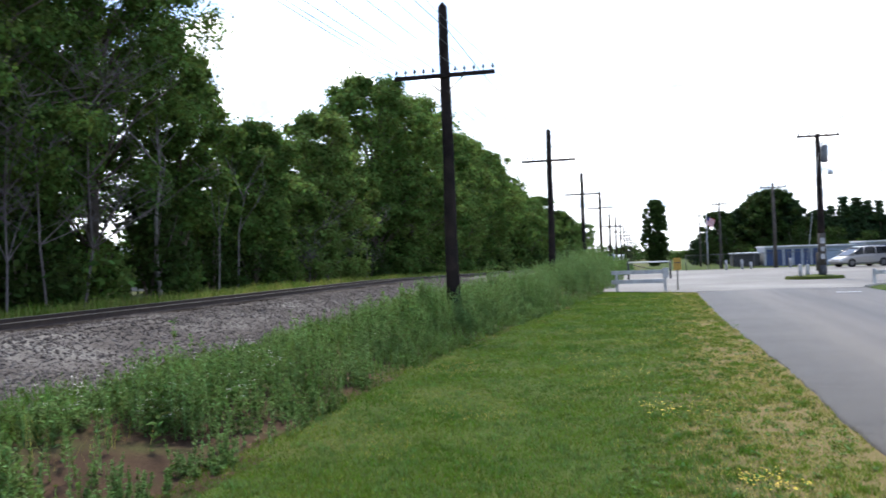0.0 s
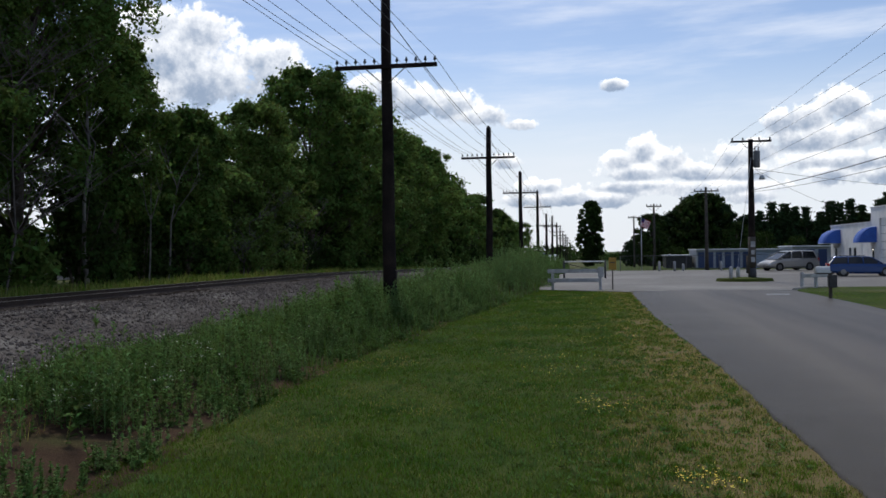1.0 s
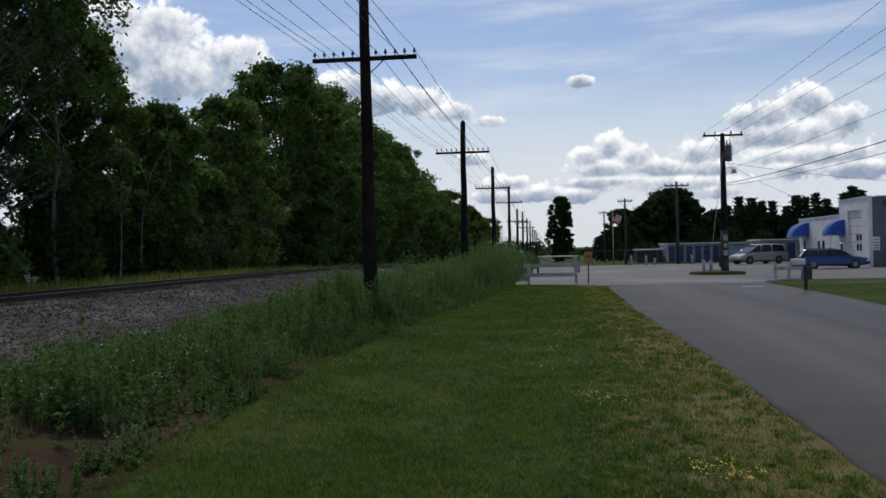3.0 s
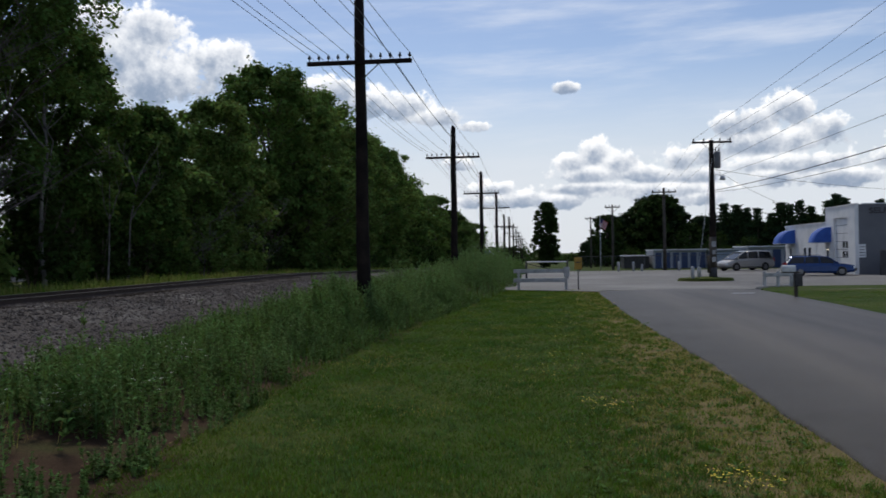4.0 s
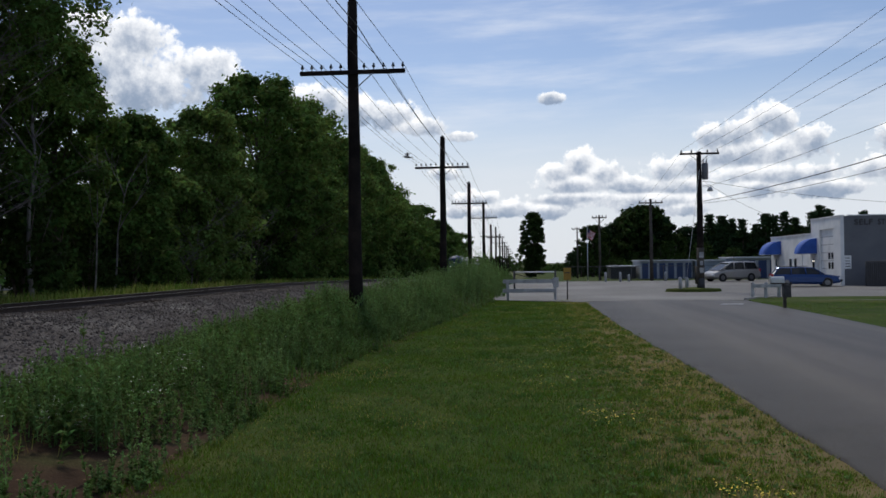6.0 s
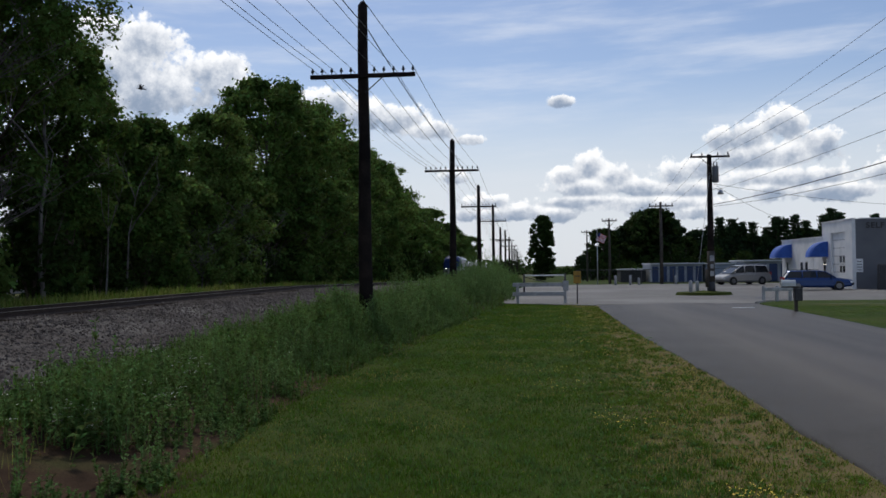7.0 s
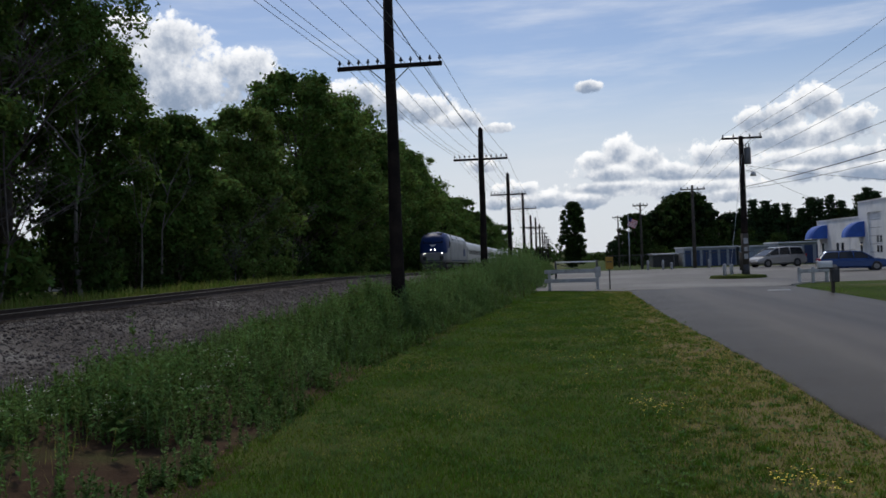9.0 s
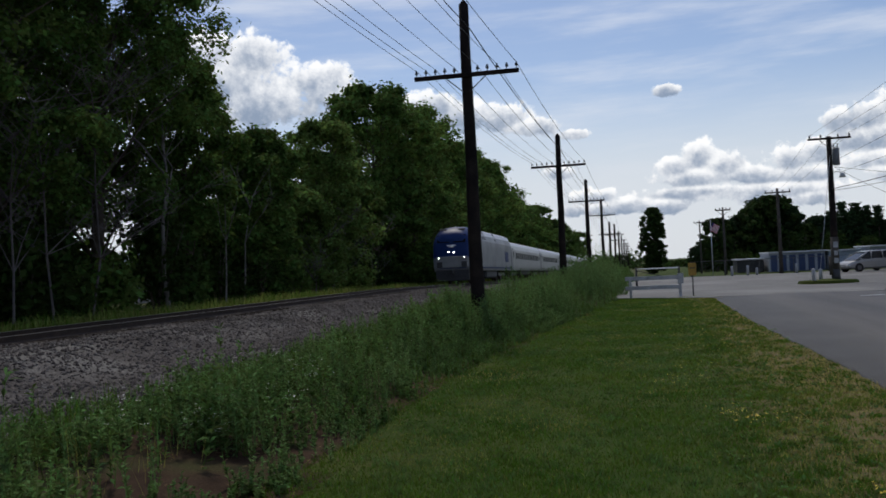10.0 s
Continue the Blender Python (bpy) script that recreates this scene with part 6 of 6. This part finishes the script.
def on_lawn(x, y, rng):
    edge = road_edge(y)
    bare = (x > 1.5) & (rough_noise(x, y, 2.3) + 0.5 * rough_noise(x, y, 5.3) > 0.3) & (rng.random(len(x)) < 0.7)
    return (x > weed_edge(y) - 0.15 + 0.12 * rough_noise(x, y, 2.0)) & (x < edge - 0.05 + 0.1 * rng.random(len(x))) & ~bare


def dryness(x, y):
    return 0.05 + 0.5 * smoothstep(x + 0.35 * rough_noise(x, y, 1.7) + 0.2 * rough_noise(x, y, 4.1), 0.9, 1.9) + 0.22 * (rough_noise(x, y, 0.8) > 0.45)


blades("lawn_grass", 330000, 31, -4.6, 3.4, 3.6, 45, 0.022, 0.058, 0.0042, [BLADE, BLADE_DRY], dryness, "short mown lawn grass, drier beside the road", power=1.9, keep_fn=on_lawn)
blades("lawn_grass_behind", 60000, 35, -4.6, 3.4, -9, 3.7, 0.022, 0.058, 0.006, [BLADE, BLADE_DRY], dryness, "short mown lawn grass near the roadside", keep_fn=on_lawn)
blades("yard_lawn_grass", 70000, 36, 10.4, 30, 22, 45, 0.02, 0.04, 0.004, [BLADE, BLADE_DRY], lambda x, y: 0.04 + 0 * x, "short mown lawn grass across the road", keep_fn=lambda x, y, rng: (x > np.interp(y, [21, 30, 38, 42.5], [9.9, 10.2, 10.3, 10.3]) + 0.1) & (y < np.interp(x, [10.4, 11.4, 13.0, 60], [42.3, 44.3, 45.3, 45.7])))
blades("verge_grass", 26000, 33, -20.8, -16.2, 12, 95, 0.18, 0.5, 0.008, [VERGE, BLADE], lambda x, y: 0.35 + 0 * x, "tall pale green grass between track and trees", power=1.2, keep_fn=lambda x, y, rng: rng.random(len(x)) < 0.95)
blades("bank_grass", 20000, 34, -9.0, -2.0, 3.5, 50, 0.12, 0.38, 0.006, [BLADE, WEED_A], lambda x, y: 0.5 + 0 * x, "rough grass among the bank weeds", power=1.4, keep_fn=lambda x, y, rng: (x < weed_edge(y) + 0.1) & (x > track_x(y) + 6.2) & ((y > 8.6) | (x < -5.7)) & (rough_noise(x, y, 1.4) > -0.3))


def rosettes():
    rng = np.random.default_rng(38)
    n, k = 1500, 9
    y = 4.0 + 30 * rng.random(n) ** 1.5
    x = rng.uniform(0.6, 3.05, n)
    a = rng.uniform(0, math.tau, (n, k))
    ln = rng.uniform(0.02, 0.055, (n, 1)) * rng.uniform(0.6, 1.2, (n, k))
    p = np.stack([x, y, ground_z(x, y) + 0.012], -1)[:, None] + 0 * a[..., None]
    way = np.stack([np.cos(a), np.sin(a), rng.uniform(0.2, 0.9, a.shape)], -1) * ln[..., None]
    side = np.stack([-np.sin(a), np.cos(a), 0 * a], -1) * ln[..., None] * 0.28
    q = np.stack([p, p + way * 0.6 + side, p + way, p + way * 0.6 - side], -2).reshape(-1, 4, 3)
    tagged(quads_mesh("lawn_rosettes", q, 4, [WEED_A]), "small broad-leaved lawn weeds in the dry verge", "weeds", kind="stuff")


rosettes()


def tufts(name, n, seed, x0, x1, spread, hmin, hmax, mat, label):
    """Knots of longer grass that break up the mown lawn."""
    rng = np.random.default_rng(seed)
    y = 4.0 + 36 * rng.random(n) ** 1.6
    x = rng.uniform(x0, x1, n)
    ok = (x > weed_edge(y) + 0.1) & (x < road_edge(y) - 0.12)
    x, y = x[ok], y[ok]
    k = 26
    size = rng.uniform(0.5, 1.3, (len(x), 1))
    px = x[:, None] + rng.normal(0, spread, (len(x), k)) * size
    py = y[:, None] + rng.normal(0, spread, (len(x), k)) * size
    a = rng.uniform(0, math.tau, px.shape)
    h = rng.uniform(hmin, hmax, px.shape) * size
    w = 0.0045 * (1 + 0.04 * py)
    b = np.stack([px, py, ground_z(px, py) - 0.005], -1)
    s = np.stack([-np.sin(a) * w, np.cos(a) * w, 0 * a], -1)
    tip = b + np.stack([np.cos(a) * h * 0.8, np.sin(a) * h * 0.8, h], -1)
    tagged(quads_mesh(name, np.stack([b - s, b + s, tip], -2).reshape(-1, 3, 3), 3, [mat]), label, "grass", kind="stuff")


tufts("green_tufts", 900, 51, 1.0, 3.1, 0.05, 0.04, 0.085, BLADE, "green grass tufts in the dry verge")
tufts("dark_tufts", 1500, 52, -4.4, 2.0, 0.06, 0.04, 0.08, WEED_A, "darker coarse tufts in the mown lawn")
tufts("straw_patches", 420, 53, 1.5, 3.1, 0.12, 0.02, 0.045, BLADE_DRY, "straw-coloured worn patches beside the road")


def flowers(name, spots, per, size, hmin, hmax, mat, label, seed):
    rng = np.random.default_rng(seed)
    out = []
    for cx, cy, r, k in spots:
        n = int(per * k)
        d = rng.normal(size=(n, 2)) * np.array([r, r * 1.2])
        x, y = cx + d[:, 0], cy + d[:, 1]
        c = np.stack([x, y, ground_z(x, y) + rng.uniform(hmin, hmax, n)], -1)
        a = rng.uniform(0, math.tau, n)
        s = size * rng.uniform(0.7, 1.3, n) * (1 + 0.02 * y)
        pts = []
        for j in range(6):
            b = a + j * math.tau / 6
            pts.append(c + np.stack([np.cos(b) * s, np.sin(b) * s, 0.4 * s * (j % 2)], -1))
        out.append(np.stack(pts, 1))
    tagged(quads_mesh(name, np.concatenate(out), 6, [mat]), label, "flowers", kind="stuff")


flowers("yellow_flowers", [(1.15, 9.3, 0.22, 1.0), (1.0, 10.1, 0.3, 0.6), (1.9, 5.75, 0.17, 1.5), (2.1, 5.4, 0.12, 0.5), (0.35, 13.0, 0.3, 0.8), (0.5, 15.0, 0.4, 0.7), (0.9, 18.5, 0.5, 1.0), (0.8, 22.0, 0.5, 1.1), (0.9, 27.0, 0.6, 0.9), (1.3, 32.0, 0.7, 1.0), (0.9, 37.0, 0.7, 1.0), (1.6, 40.0, 0.7, 0.8), (0.0, 24.0, 0.8, 0.3)], 40, 0.008, 0.03, 0.08, PETAL, "scattered small yellow lawn flowers", 41)
flowers("white_flowers", [(-5.2, 10.6, 0.25, 0.9), (-4.6, 8.2, 0.2, 0.5), (-5.6, 6.6, 0.25, 0.7), (-6.2, 9.2, 0.3, 0.4), (-4.9, 14.0, 0.3, 0.3)], 40, 0.009, 0.3, 0.6, WHITE_PETAL, "small white flower heads among the weeds", 42)
flowers("dead_leaves", [(-4.0, 12.6, 0.3, 3.0), (-3.9, 14.0, 0.2, 1.4), (-3.9, 9.8, 0.3, 1.0), (-4.3, 7.0, 0.5, 1.5), (-3.6, 18.0, 0.25, 1.0), (-3.4, 22.0, 0.25, 1.0)], 70, 0.012, 0.01, 0.05, DRY_LEAF, "brown dead leaves on the bare edge of the bank", 43)


def umbels():
    """Low plants with flat pale flower heads on the bare near bank."""
    rng = np.random.default_rng(61)
    leaf, head = [], []
    for cx, cy, n, hh in ((-4.75, 6.9, 26, 0.42), (-5.15, 7.5, 18, 0.5), (-4.5, 8.3, 16, 0.45), (-4.9, 10.2, 14, 0.55), (-5.6, 6.2, 16, 0.4)):
        x, y = cx + rng.normal(0, 0.16, n), cy + rng.normal(0, 0.2, n)
        z = ground_z(x, y)
        h = hh * rng.uniform(0.5, 1.1, n)
        for i in range(n):
            base = np.array([x[i], y[i], z[i]])
            lean = rng.normal(0, 0.12, 2)
            for t in np.linspace(0.2, 0.95, 9):
                a = rng.uniform(0, math.tau)
                p = base + np.array([lean[0] * t * h[i], lean[1] * t * h[i], t * h[i]])
                way = np.array([math.cos(a), math.sin(a), rng.uniform(0.0, 0.6)]) * rng.uniform(0.05, 0.11)
                side = np.array([-math.sin(a), math.cos(a), 0]) * rng.uniform(0.016, 0.03)
                leaf.append([p, p + way * 0.5 + side, p + way, p + way * 0.5 - side])
            if rng.random() < 0.5:
                c = base + np.array([lean[0] * h[i], lean[1] * h[i], h[i] + 0.03])
                for j in range(9):
                    q = c + np.array([*rng.normal(0, 0.03, 2), rng.normal(0, 0.006)])
                    s = 0.008
                    head.append([q + (s, 0, 0), q + (0, s, 0.003), q - (s, 0, 0), q - (0, s, -0.003)])
    idx = [0] * len(leaf) + [1] * len(head)
    tagged(quads_mesh("umbel_plants", np.array(leaf + head), 4, [WEED_A, WHITE_PETAL], idx), "leafy bank plants with small flat white flower heads", "weeds", kind="stuff")


umbels()
blades("dry_reeds", 260, 62, -7.4, -4.4, 4.2, 9.0, 0.2, 0.5, 0.0026, [BLADE_DRY, BLADE_DRY], lambda x, y: 0 * x, "dry straw-coloured stalks on the near bank", keep_fn=lambda x, y, rng: (x < weed_edge(y) - 0.9) & (rough_noise(x, y, 1.9) > 0.1))


# ---- what moves ----
def motions():
    times = [0.25 * k for k in range(41)]

    def on_track(y):
        x, z = float(track_x(y)), float(track_z(y))
        far = y + 4.0
        turn = math.degrees(math.atan2(-(float(track_x(far)) - x), 4.0))
        tilt = math.degrees(math.atan2(float(track_z(far)) - z, 4.0))
        return pose(x, y, z, tilt, 0, turn)

    def nose(t):
        return 62.8 + 31.2 * (10.0 - t)

    walk(LOCO, [(t, on_track(nose(t))) for t in times])
    for k, c in enumerate(COACHES):
        walk(c, [(t, on_track(nose(t) + 21.5 + 26.0 * k)) for t in times])
    # the bird crosses from the yard towards the trees
    steps = [0.1 * k for k in range(101)]
    rise = lambda t: float(np.interp(t, [0, 4.8, 5.2, 5.4, 5.5, 5.7, 7.2, 10], [1.7, 1.9, 3.2, 3.85, 4.25, 4.95, 9.5, 12]))
    walk(BIRD, [(t, pose(0.95 - 10.6 * (t - 5.5), 30 + 0.4 * (t - 5.5), rise(t), 0, 8, 2)) for t in steps])
    for s, w in zip((-1, 1), WINGS):
        walk(w, [(t, pose(0, 0, 0, s * (12 + 38 * math.sin(t * 19.0)), 0, 0)) for t in steps])
    # the flag ripples panel by panel, drooping from its hoist
    for k, p in enumerate(FLAG):
        rows = []
        for t in times:
            x = y = 0.0
            z = 0.0
            ang = 0.0
            for j in range(k + 1):
                ang = -25 + 26 * math.sin(3.1 * t - 0.9 * j) + 8 * math.sin(7.0 * t + j)
                if j < k:
                    x += 0.22 * math.cos(radians(ang)) * 0.86
                    y += 0.22 * math.sin(radians(ang)) * 0.86
                    z -= 0.22 * 0.42
            rows.append((t, pose(x, y, z, 0, 24, ang)))
        walk(p, rows)


motions()
